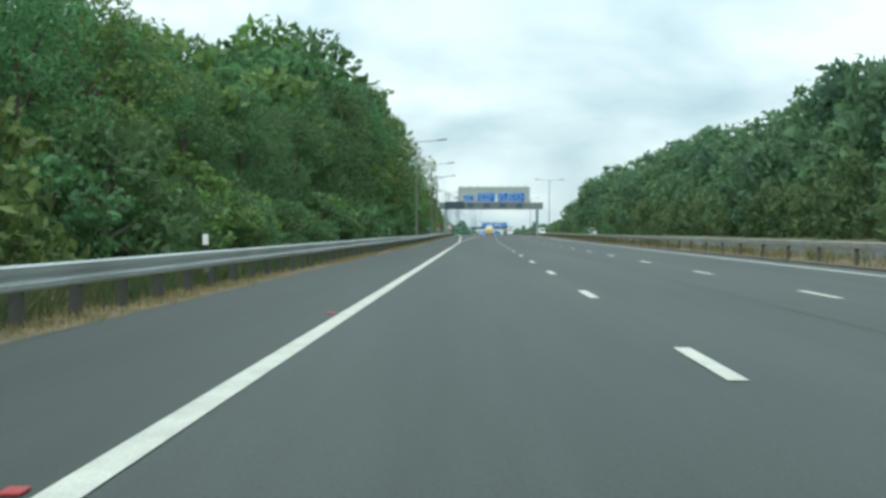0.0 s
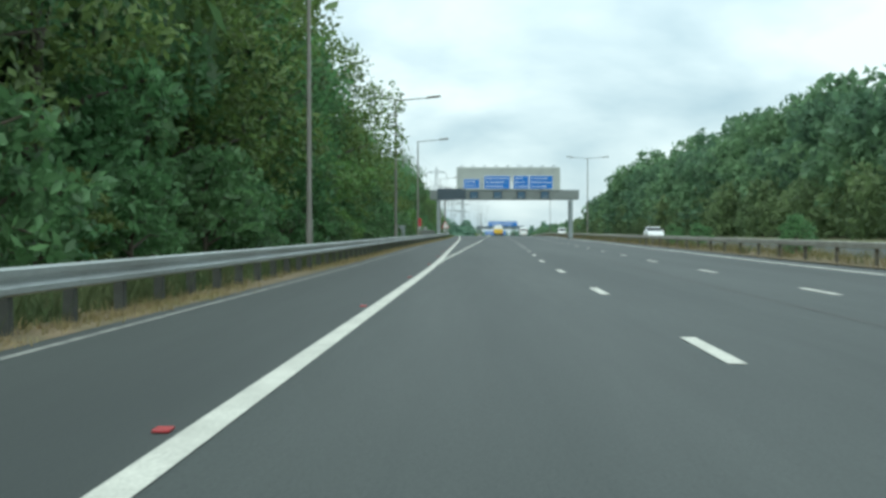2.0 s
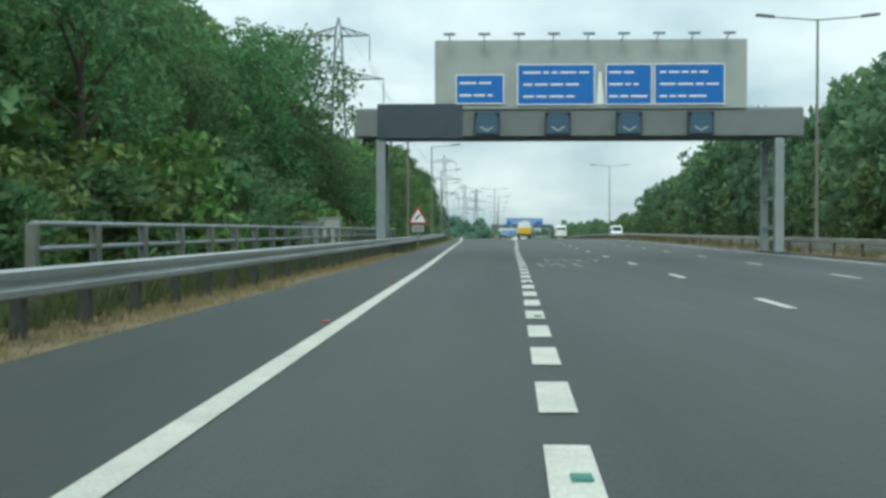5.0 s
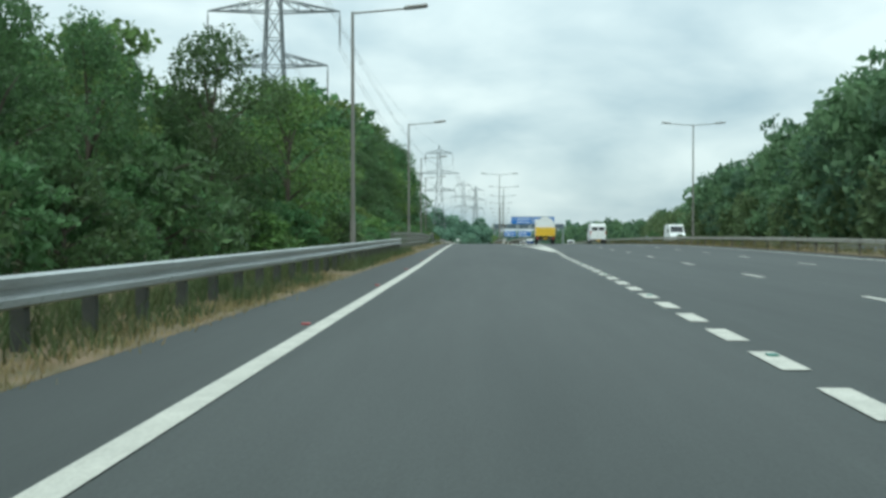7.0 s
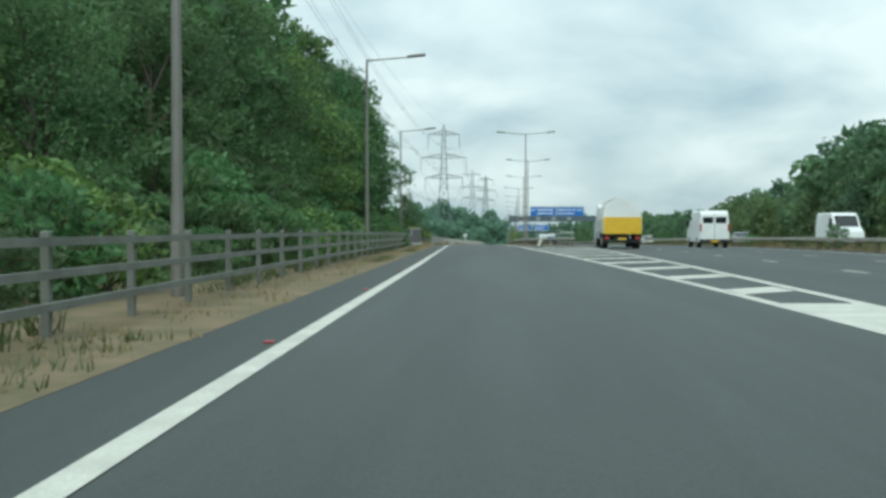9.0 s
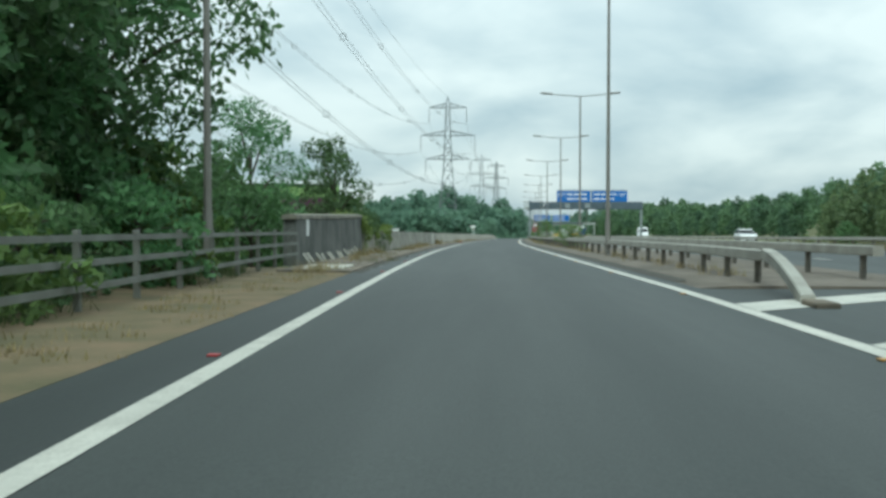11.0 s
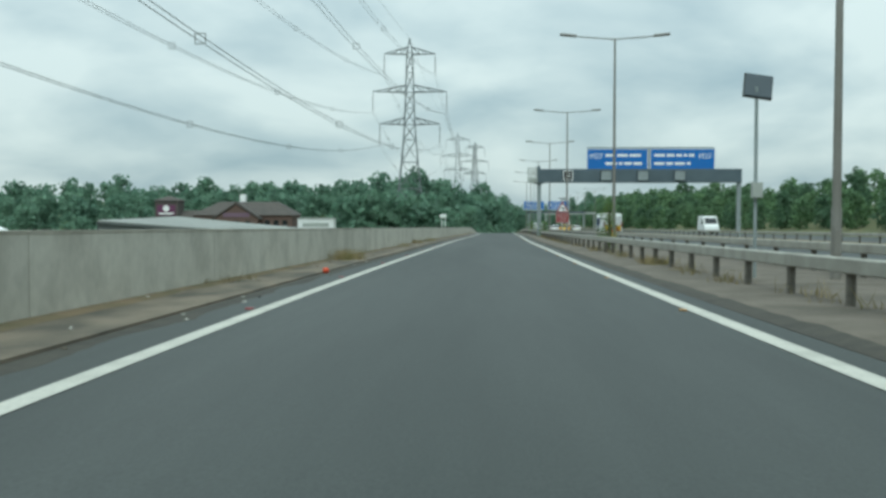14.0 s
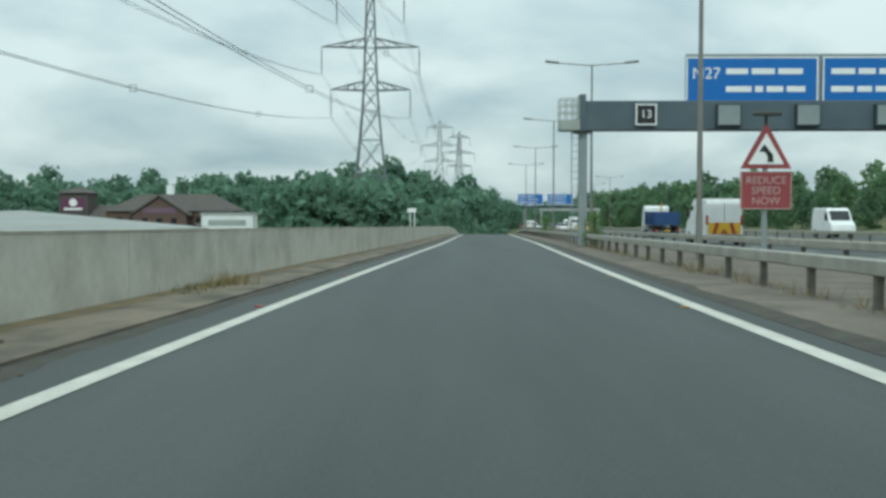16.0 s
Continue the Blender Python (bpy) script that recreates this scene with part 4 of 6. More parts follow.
def tree(seed, height, spread, count, leaf, mat, label, low=0.12, airy=1.0, group="woodland trees", name="tree"):
    r = random.Random(seed)
    ob = thing(name, label, "tree", group)
    bm = bmesh.new()
    lean = Vector((r.uniform(-0.03, 0.03), r.uniform(-0.03, 0.03), 1))
    trunk_top = lean * height * 0.72
    rod(bm, (0, 0, -0.6), trunk_top * 0.45, height * 0.018 + 0.03, height * 0.012 + 0.02, 8)
    rod(bm, trunk_top * 0.45, trunk_top, height * 0.012 + 0.02, 0.03, 7)
    clumps = []
    n = 13
    for k in range(n):
        f = low + (1 - low) * (k + 0.5) / n
        ang = k * 2.4 + r.uniform(-0.5, 0.5)
        wide = spread * (0.35 + 0.75 * math.sin(math.pi * min(max((f - low) / (1 - low), 0.08), 0.93) ** 0.8)) * r.uniform(0.65, 1.1) * 0.62
        z = f * height * 0.93
        c = Vector((math.cos(ang) * wide, math.sin(ang) * wide, z))
        clumps.append((c.x, c.y, c.z, spread * r.uniform(0.30, 0.46) * airy, height * r.uniform(0.075, 0.125) * airy))
        root = trunk_top * min(f * 0.9, 0.98)
        rod(bm, root, root.lerp(c, 0.55) + Vector((0, 0, 0.2)), height * 0.006 + 0.02, height * 0.004 + 0.012, 5)
        rod(bm, root.lerp(c, 0.55) + Vector((0, 0, 0.2)), c, height * 0.004 + 0.012, 0.012, 5)
    clumps.append((trunk_top.x, trunk_top.y, height * 0.9, spread * 0.3 * airy, height * 0.1))
    part("trunk", bm, BARK, ob)
    part("crown", leaf_mesh("crown", seed, clumps, count, leaf, [mat]), None, ob)
    return ob


def scatter(kinds, spots):
    """Each model is used in place once, then copied with its parts."""
    used = set()
    for i, (x, y, z, s) in enumerate(spots):
        k = i % len(kinds) if i < len(kinds) else random.randrange(len(kinds))
        m = pose(x, y, z, 0, 0, random.uniform(0, 360)) @ Matrix.Diagonal((s, s, s * random.uniform(0.92, 1.1), 1))
        if k in used:
            o = copy_thing(kinds[k], m)
        else:
            o = kinds[k]
            used.add(k)
        o.matrix_basis = m


random.seed(11)
TALL = table((-60, 8.6), (24, 8.8), (38, 7.8), (50, 8.6), (62, 10.5), (82, 14), (102, 15.5), (114, 14.5), (126, 13.0), (140, 11.2), (152, 9.2), (180, 9.0), (196, 10.5), (209, 9.8), (216, 8.0), (223, 7.3), (229, 6.8), (245, 6.7), (258, 6.6), (270, 6.0), (283, 6.4), (300, 9.7), (312, 12.2), (330, 14.4), (350, 14.4), (366, 12.4))


def wood_tree(seed, count, leaf):
    tone = seed % 7 in (2, 5)
    return tree(seed, 10.0, 3.6 + 0.4 * (seed % 3), count, leaf, BRIGHTLEAF if tone else LEAF, ("broadleaf tree with yellow-green leaves" if tone else "dense dark green broadleaf tree") + " in the roadside wood", low=0.1)


front = [wood_tree(20 + i, 9000, 0.118) for i in range(7)]
behind = [wood_tree(40 + i, 1900, 0.32) for i in range(5)]
front_spots, behind_spots = [], []
y0 = -14.0
while y0 < 356:
    for row, (u, f) in enumerate(((-8.6, 0.78), (-12.0, 0.98), (-16.5, 1.04))):
        y = y0 + random.uniform(-1.3, 1.3) + row * 1.3
        u += random.uniform(-0.9, 0.9) - (0.6 if y > 260 else 0)
        if y < 354 - row * 3:
            (behind_spots if row else front_spots).append((left(y) + u, y, ground_z(u, y) - 0.1, TALL(y) * f * random.uniform(0.84, 1.14) / 10.0))
    y0 += 4.6
for u, y, s in ((-7.4, 345, 1.2), (-6.7, 352.0, 1.05), (-8.3, 350.2, 1.18), (-7.9, 348.4, 1.15), (-7.2, 340, 1.0), (-9.4, 347.4, 1.3), (-8.4, 342.6, 1.25), (-11.2, 344.5, 1.35), (-8.4, 206.5, 1.05), (-5.7, 250.5, 0.74), (-6.8, 243.5, 0.72), (-9.0, 201, 1.1), (-10.5, 351.6, 1.2)):
    front_spots.append((left(y) + u, y, ground_z(u, y) - 0.1, s))
scatter(front, front_spots)
scatter(behind, behind_spots)

bushes = [tree(60 + i, 2.6, 1.7, 1700, 0.115, BRIGHTLEAF if i == 1 else LEAF, "leafy green shrub at the edge of the wood", low=0.05, group="roadside shrubs", name="bush") for i in range(4)]
spots = []
y0 = -8.0
while y0 < 352:
    y = y0 + random.uniform(-0.8, 0.8)
    u = -6.2 + random.uniform(-0.6, 0.5)
    spots.append((left(y) + u, y, ground_z(u, y) - 0.1, random.uniform(0.6, 1.25)))
    if y > 250 or random.random() < 0.35:
        u = (-4.1 if y > 250 else -5.2) + random.uniform(-0.4, 0.2)
        spots.append((left(y) + u, y + 1.2, ground_z(u, y) - 0.25, random.uniform(0.45, 0.85)))
    y0 += 2.2
scatter(bushes, spots)

airy = tree(90, 8.4, 3.0, 12000, 0.08, LEAF, "open-crowned young tree behind the bridge wall", low=0.1, airy=0.86, group="trees by the bridge")
airy.matrix_basis = pose(left(373) - 7.6, 372.5, -1.7)
airy3 = tree(92, 7.3, 2.5, 9500, 0.08, LEAF, "feathery young tree overhanging the blackened wall", low=0.1, airy=0.84, group="trees by the bridge")
airy3.matrix_basis = pose(left(374) - 4.5, 375.4, -1.9)
airy2 = tree(91, 5.4, 2.0, 1800, 0.13, LEAF, "open-crowned young tree behind the bridge wall", low=0.3, airy=0.75, group="trees by the bridge")
airy2.matrix_basis = pose(left(378) - 4.2, 378.6, -2.4)
for u, y, z, sc in ((-7.0, 361, -0.4, 1.1), (-8.5, 363, -0.8, 1.25), (-7.2, 366.5, -1.2, 1.4), (-6.4, 369, -1.6, 1.5), (-8.8, 371, -2.0, 1.7), (-5.6, 356, 0.2, 1.0), (-6.6, 360, -0.6, 1.25), (-7.6, 365, -1.6, 1.5), (-5.6, 363, -0.9, 1.1), (-9.5, 358, -0.5, 1.1), (-9.5, 369, -2.5, 1.7), (-6.0, 371, -2.0, 1.3), (-12, 362, -2, 1.7), (-5.0, 380, -2.8, 1.35), (-7.5, 377, -2.9, 1.5)):
    copy_thing(bushes[int(y) % 4], pose(left(y) + u, y, z, 0, 0, y * 37) @ Matrix.Diagonal((sc, sc, sc, 1)))


def wood(name, label, spots, seed, leaves=760, leaf=0.75, mat=None):
    """Trees too far off to count, as one mass of trunks and leaf sprays."""
    r = np.random.RandomState(seed)
    models = []
    for k in range(5):
        clumps = []
        for j in range(15):
            f = 0.08 + 0.9 * (j + 0.5) / 15
            ang, w = j * 2.4 + r.rand(), 4.6 * (0.3 + 0.75 * math.sin(math.pi * f ** 0.8)) * (0.6 + 0.5 * r.rand()) * 0.6
            clumps.append((math.cos(ang) * w, math.sin(ang) * w, f * 11.2, 4.6 * (0.3 + 0.16 * r.rand()), 12 * (0.08 + 0.05 * r.rand())))
        me = leaf_mesh("spray", seed + k, clumps, leaves, leaf, [])
        co = np.empty(len(me.vertices) * 3)
        me.vertices.foreach_get("co", co)
        models.append(co.reshape(-1, 3))
        bpy.data.meshes.remove(me)
    verts = []
    for x, y, z, sc in spots:
        m = models[r.randint(5)]
        a = r.rand() * 6.28
        c, sn = math.cos(a), math.sin(a)
        verts.append(np.stack([m[:, 0] * c - m[:, 1] * sn, m[:, 0] * sn + m[:, 1] * c, m[:, 2] * (0.9 + 0.25 * r.rand())], 1) * sc + (x, y, z))
    v = np.concatenate(verts)
    me = bpy.data.meshes.new(name)
    me.vertices.add(len(v))
    me.vertices.foreach_set("co", v.ravel())
    n = len(v) // 4
    me.loops.add(n * 4)
    me.loops.foreach_set("vertex_index", np.arange(n * 4))
    me.polygons.add(n)
    me.polygons.foreach_set("loop_start", np.arange(0, n * 4, 4))
    me.update()
    ob = tagged(part(name, me, mat or HAZYLEAF), label, "woodland", kind="stuff")
    bm = bmesh.new()
    for x, y, z, sc in spots[::3]:
        rod(bm, (x, y, z - 0.5), (x, y, z + 7 * sc), 0.22 * sc, 0.08 * sc, 5)
    part("trunks", bm, BARK, ob)
    return ob


spots = []
bank_height = table((0, 13.5), (190, 15.0), (300, 16.4), (350, 17.0), (385, 15.2), (405, 13.0), (425, 9.6), (455, 7.4), (520, 6.4), (660, 6.8), (720, 8.0), (850, 11.2), (1000, 13))
y0 = 10.0
while y0 < 1000:
    for u, f in ((35, 0.8), (42, 1.0), (52, 1.1)):
        y = y0 + random.uniform(-2.5, 2.5)
        x = main(y) + u + random.uniform(-2, 2)
        spots.append((x, y, ground_z(x - left(y), y) - 0.2, bank_height(y) * f * random.uniform(0.8, 1.2) / 12))
    y0 += 8.0
wood("bank_woodland", "long belt of green trees on the opposite bank", [p for p in spots if p[1] < 400], 300, 1400, 0.46, BANKLEAF)
wood("bank_woodland", "far belt of green trees along the motorway", [p for p in spots if p[1] >= 400], 310, 700, 0.70, BANKLEAF)
scrub = []
for k in range(190):
    y = 20 + 2.35 * k + random.uniform(-1.5, 1.5)
    x = main(y) + 32.0 + random.uniform(-1.0, 1.6)
    if noise.noise((y * 0.05, 5.0, 0)) > -0.35:
        scrub.append((x, y, ground_z(x - left(y), y) - 0.2, random.uniform(0.25, 0.62)))
wood("bank_scrub", "bright green shrubs along the foot of the bank", scrub, 315, 460, 0.6, SCRUBLEAF)
spots = []
for k in range(200):
    y, x = random.uniform(745, 900), random.uniform(-240, -2)
    spots.append((x, y, ground_z(x - left(y), y) - 0.5, random.uniform(0.85, 1.4) * (1.0 if x < -20 else 0.85)))
for k in range(70):
    y, x = random.uniform(655, 745), random.uniform(-190, 6)
    if not (-95 < x < -22 and y < 730):
        spots.append((x, y, ground_z(x - left(y), y) - 0.3, random.uniform(0.6, 0.95)))
for k in range(26):
    y = random.uniform(682, 712)
    x = random.uniform(-30, -2.5)
    spots.append((x, y, ground_z(x - left(y), y) - 0.3, random.uniform(0.85, 1.15)))
for k in range(40):
    y = random.uniform(700, 1010)
    x = left(y) + random.uniform(-9, 8.5)
    spots.append((x, y, ground_z(x - left(y), y) - 0.3, random.uniform(0.5, 0.75)))
for k in range(60):
    y, x = random.uniform(1020, 1130), random.uniform(-60, 160)
    spots.append((x, y, ground_z(x - left(1100), y) - 0.3, random.uniform(0.6, 0.95)))
for k in range(230):
    y, x = random.uniform(1150, 1290), random.uniform(-70, 230)
    spots.append((x, y, ground_z(x - left(1140), y) - 0.3, random.uniform(0.68, 0.95)))
for k in range(26):
    y, x = random.uniform(790, 870), random.uniform(-26, 11)
    spots.append((x, y, ground_z(x - left(y), y) - 0.4, random.uniform(1.15, 1.5)))
for k in range(16):
    y, x = random.uniform(795, 850), random.uniform(-4, 13)
    z = ground_z(x - left(y), y) - 0.4
    spots.append((x, y, z, (13.6 - z) / 12 * random.uniform(0.82, 1.0)))
for k in range(15):
    y, x = random.uniform(630, 642), -27 + 1.45 * k + random.uniform(-0.6, 0.6)
    z = ground_z(x - left(y), y) - 0.3
    spots.append((x, y, z, (9.4 - z - 0.22 * max(x + 12, 0)) / 12.5 * random.uniform(0.8, 1.0)))
# taller round crowns that stand out of the wood, and the brush at its foot
for x, y, sc in ((-70, 812, 1.55), (-57, 806, 1.45), (-50, 818, 1.6), (-43, 812, 1.5), (-36, 822, 1.7), (-29, 816, 1.55), (-22, 824, 1.6), (-15, 826, 1.35), (-105, 800, 1.3), (-122, 806, 1.2), (-150, 800, 1.3), (-176, 810, 1.35), (-92, 790, 1.15)):
    spots.append((x, y, ground_z(x - left(y), y) - 0.5, sc))
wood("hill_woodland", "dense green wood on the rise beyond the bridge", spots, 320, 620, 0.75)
spots = []
for k in range(90):
    y, x = random.uniform(722, 765), random.uniform(-130, 2)
    spots.append((x, y, ground_z(x - left(y), y) - 0.3, random.uniform(0.4, 0.7)))
wood("hill_scrub", "lighter green brush at the foot of the wooded rise", spots, 330, 500, 0.6, SCRUBLEAF)


# ---- vehicles ----
def wheel(parent, x, y, r=0.36, w=0.24):
    bmw = bmesh.new()
    rod(bmw, (-w / 2, 0, 0), (w / 2, 0, 0), r, sides=20)
    t = part("wheel", bmw, BLACK, parent, at=Matrix.Translation((x, y, r)))
    bmr = bmesh.new()
    s = 1 if x > 0 else -1
    rod(bmr, (s * w * 0.35, 0, 0), (s * (w / 2 + 0.015), 0, 0), r * 0.6, r * 0.5, 16)
    part("rim", bmr, RAILGREY, t)


def shell(outline, width, tuck, waist, bevel=0.07):
    """A bodywork hull from its side outline, narrowing above the waist."""
    bm = prism(outline, width)
    bmesh.ops.bevel(bm, geom=bm.edges[:], offset=bevel, segments=3, affect="EDGES", profile=0.6)
    for v in bm.verts:
        if v.co.z > waist:
            v.co.x *= 1 - tuck * (v.co.z - waist)
    return bm


def panel_van(at, chevrons, label):
    ob = thing("van", label, "van", "vehicles", at=at)
    part("body", shell([(0, 0.38), (0.0, 1.5), (0.06, 2.3), (0.25, 2.55), (3.7, 2.55), (4.15, 2.36), (4.75, 1.5), (5.45, 1.18), (5.55, 0.75), (5.5, 0.38)], 2.02, 0.07, 1.25, 0.09), WHITE, ob, smooth=False)
    part("windscreen", prism([(4.2, 2.3), (4.76, 1.52), (4.78, 1.54), (4.23, 2.33)], 1.6), GLASS, ob)
    for s in (-1, 1):
        part("side_window", prism([(3.55, 1.5), (4.6, 1.5), (4.15, 2.15), (3.55, 2.15)], 0.02), GLASS, ob, at=Matrix.Translation((s * 0.955, 0, 0)))
        part("tail_light", box(0.13, 0.05, 0.5, bevel=0.015), CHEVRED, ob, at=Matrix.Translation((s * 0.93, -0.015, 1.15)))
        part("mirror", box(0.2, 0.14, 0.34, bevel=0.04), BLACK, ob, at=Matrix.Translation((s * 1.12, 4.35, 1.5)))
        for y in (1.0, 4.5):
            wheel(ob, s * 0.9, y)
        part("door_handle", box(0.03, 0.14, 0.04), BLACK, ob, at=Matrix.Translation((s * 1.01, 3.4, 1.2)))
    part("rear_door_gap", box(0.02, 0.012, 1.7), BLACK, ob, at=Matrix.Translation((0, -0.012, 0.6)))
    part("bumper", box(2.0, 0.22, 0.24, bevel=0.04), BLACK, ob, at=Matrix.Translation((0, -0.06, 0.36)))
    part("number_plate", box(0.5, 0.02, 0.11), YELLOW, ob, at=Matrix.Translation((0.0, -0.182, 0.42)))
    if chevrons:
        board = part("chevron_board", box(1.72, 0.02, 0.62), YELLOW, ob, "yellow board with red chevron stripes", Matrix.Translation((0, -0.014, 0.64)))
        for k in range(-4, 5):
            for s in (-1, 1):
                x0 = s * (abs(k) * 0.4)
                if k >= 0 and abs(x0) + 0.25 < 0.95:
                    xa = s * (0.02 + k * 0.42)
                    pts = [(xa, 0.0), (xa + s * 0.2, 0.0), (xa + s * 0.02, 0.62) if k else (xa, 0.3), (xa - s * 0.18, 0.62) if k else (xa, 0.02)]
                    part("stripe", prism(pts, 0.008, axis="y"), CHEVRED, board, at=Matrix.Translation((0, -0.014, -0.0)))
    else:
        for s in (-1, 1):
            part("rear_window", box(0.7, 0.012, 0.55, bevel=0.005), GLASS, ob, at=Matrix.Translation((s * 0.43, 0.02, 1.55)))
    return ob


def lorry(at, label, tipper):
    ob = thing("lorry", label, "lorry", "vehicles", at=at)
    part("chassis", box(0.9, 7.2, 0.3), BLACK, ob, at=Matrix.Translation((0, 3.7, 0.62)))
    part("cab", shell([(5.6, 0.6), (5.6, 2.75), (5.8, 2.9), (6.9, 2.85), (7.35, 1.9), (7.5, 1.2), (7.5, 0.5)], 2.3, 0.02, 1.2, 0.08), WHITE, ob)
    part("windscreen", prism([(6.98, 2.7), (7.4, 1.9), (7.43, 1.92), (7.02, 2.72)], 2.0), GLASS, ob)
    if tipper:
        body = part("tipper_body", prism([(-1.15, 1.15), (1.15, 1.15), (1.2, 2.35), (-1.2, 2.35)], 5.2, axis="y", at=(0, 2.75, 0)), TRUCKBLUE, ob, "blue steel tipper body")
        for k in range(6):
            for s in (-1, 1):
                part("rib", box(0.07, 0.1, 1.2), TRUCKBLUE, body, at=Matrix.Translation((s * 1.21, 0.4 + k * 0.94, 1.15)))
        for s in (-1, 0, 1):
            part("rib", box(0.1, 0.07, 1.2), TRUCKBLUE, body, at=Matrix.Translation((s * 1.05, 0.12, 1.15)))
        part("crane_arm", rod(bmesh.new(), (0.4, 5.3, 1.0), (0.2, 4.4, 3.1), 0.11, 0.07), YELLOW, ob, "folded yellow loader arm")
    else:
        arch = [(-1.2, 1.0), (1.2, 1.0), (1.22, 1.9), (1.08, 2.55), (0.75, 2.98), (0.28, 3.2), (-0.28, 3.2), (-0.75, 2.98), (-1.08, 2.55), (-1.22, 1.9)]
        part("tank", prism(arch, 5.3, axis="y", at=(0, 2.7, 0)), WHITE, ob, "white rounded tank body")
        for y in (1.2, 2.9, 4.6):
            part("tank_band", prism([(x * 1.02, z * 1.01) for x, z in arch], 0.09, axis="y", at=(0, y, 0)), RAILGREY, ob)
        part("tail_panel", box(2.36, 0.05, 1.05, bevel=0.01), YELLOW, ob, "yellow tail panel", Matrix.Translation((0, -0.03, 0.95)))
        part("beacon_bar", box(1.5, 0.25, 0.14, bevel=0.04), YELLOW, ob, "amber beacon bar", Matrix.Translation((0, 5.9, 2.92)))
    for s in (-1, 1):
        for y in (1.3, 2.5, 6.4):
            wheel(ob, s * 1.0, y, 0.5, 0.32)
        part("tail_light", box(0.3, 0.05, 0.14, bevel=0.015), CHEVRED, ob, at=Matrix.Translation((s * 0.95, -0.03, 0.62)))
        part("mudguard", prism([(0.6, 0.7), (0.7, 1.05), (3.1, 1.05), (3.2, 0.7), (3.1, 0.72), (3.0, 0.98), (0.8, 0.98), (0.7, 0.72)], 0.34), BLACK, ob, at=Matrix.Translation((s * 1.0, 0, 0)))
    part("underrun_bar", box(2.2, 0.1, 0.14), BLACK, ob, at=Matrix.Translation((0, 0.02, 0.42)))
    part("number_plate", box(0.5, 0.02, 0.11), YELLOW, ob, at=Matrix.Translation((0, -0.075, 0.6)))
    return ob


def car(at, mat, label):
    ob = thing("car", label, "car", "vehicles", at=at)
    part("body", shell([(0, 0.3), (0.0, 0.75), (0.1, 1.0), (0.9, 1.02), (3.1, 0.98), (4.1, 0.82), (4.25, 0.55), (4.2, 0.28)], 1.78, 0.02, 0.6, 0.09), mat, ob)
    part("cabin", shell([(0.25, 0.98), (0.75, 1.42), (1.2, 1.48), (2.3, 1.46), (3.15, 0.98)], 1.62, 0.22, 1.0, 0.06), GLASS, ob, "dark glazed cabin")
    part("roof", shell([(0.72, 1.42), (1.2, 1.5), (2.3, 1.485), (2.45, 1.42)], 1.46, 0.1, 1.4, 0.02), mat, ob)
    for s in (-1, 1):
        for y in (0.75, 3.4):
            wheel(ob, s * 0.8, y, 0.31, 0.2)
        part("tail_light", box(0.32, 0.05, 0.14, bevel=0.015), CHEVRED, ob, at=Matrix.Translation((s * 0.68, 0.0, 0.78)))
        part("headlight", box(0.36, 0.05, 0.14, bevel=0.015), SIGNWHITE, ob, at=Matrix.Translation((s * 0.62, 4.2, 0.62)))
        part("mirror", box(0.16, 0.1, 0.12, bevel=0.03), mat, ob, at=Matrix.Translation((s * 0.95, 2.75, 0.98)))
    part("number_plate", box(0.5, 0.02, 0.11), YELLOW, ob, at=Matrix.Translation((0, -0.02, 0.5)))
    return ob


SILVER = material("silver_car_paint", (0.42, 0.44, 0.45), 0.3, 0.6, scale=1)
DARKCAR = material("dark_car_paint", (0.04, 0.06, 0.10), 0.3, 0.3, scale=1)
lorry(pose(main(335) + 1.75, 335, 0, 0, 0, -2), "white rounded tank lorry with a yellow tail panel", False)
panel_van(pose(main(341) + 8.6, 341, 0, 0, 0, -2), False, "plain white panel van on the motorway")
panel_van(pose(15.6, 527, 0, 0, 0, -1.5), True, "white maintenance van with yellow and red rear chevrons")
lorry(pose(20.0, 565, 0, 0, 0, -1.5), "blue tipper lorry with a white cab and loader", True)
car(pose(main(600) + 1.8, 598, 0, 0, 0, -1.5), YELLOW, "small yellow car on the motorway")
rv = random.Random(4)
for k in range(16):
    y = 640 + 17 * k + rv.uniform(-4, 4)
    at = pose(main(y) + (1.8, 5.3, 8.9)[k % 3], y, 0, 0, 0, -1.5)
    if k % 4 == 1:
        panel_van(at, False, "white van in the queue of far traffic")
    else:
        tone = ((WHITE, "white"), (SILVER, "silver"), (TRUCKBLUE, "blue"), (DARKCAR, "dark"), (RED, "red"))[rv.randrange(5)]
        car(at, tone[0], tone[1] + " car in the queue of far traffic")
car(pose(main(180) + 19.6, 182, 0, 0, 0, 178), WHITE, "white car on the opposite carriageway")
panel_van(pose(main(330) + 20, 352, 0, 0, 0, 178), False, "white van on the opposite carriageway")
car(pose(main(372) + 22.5, 395, 0, 0, 0, 178), SILVER, "silver car on the opposite carriageway")
car(pose(main(430) + 19, 447, 0, 0, 0, 178), WHITE, "white car on the opposite carriageway")
panel_van(pose(main(550) + 20, 563, 0, 0, 0, 178), False, "white van on the opposite carriageway")


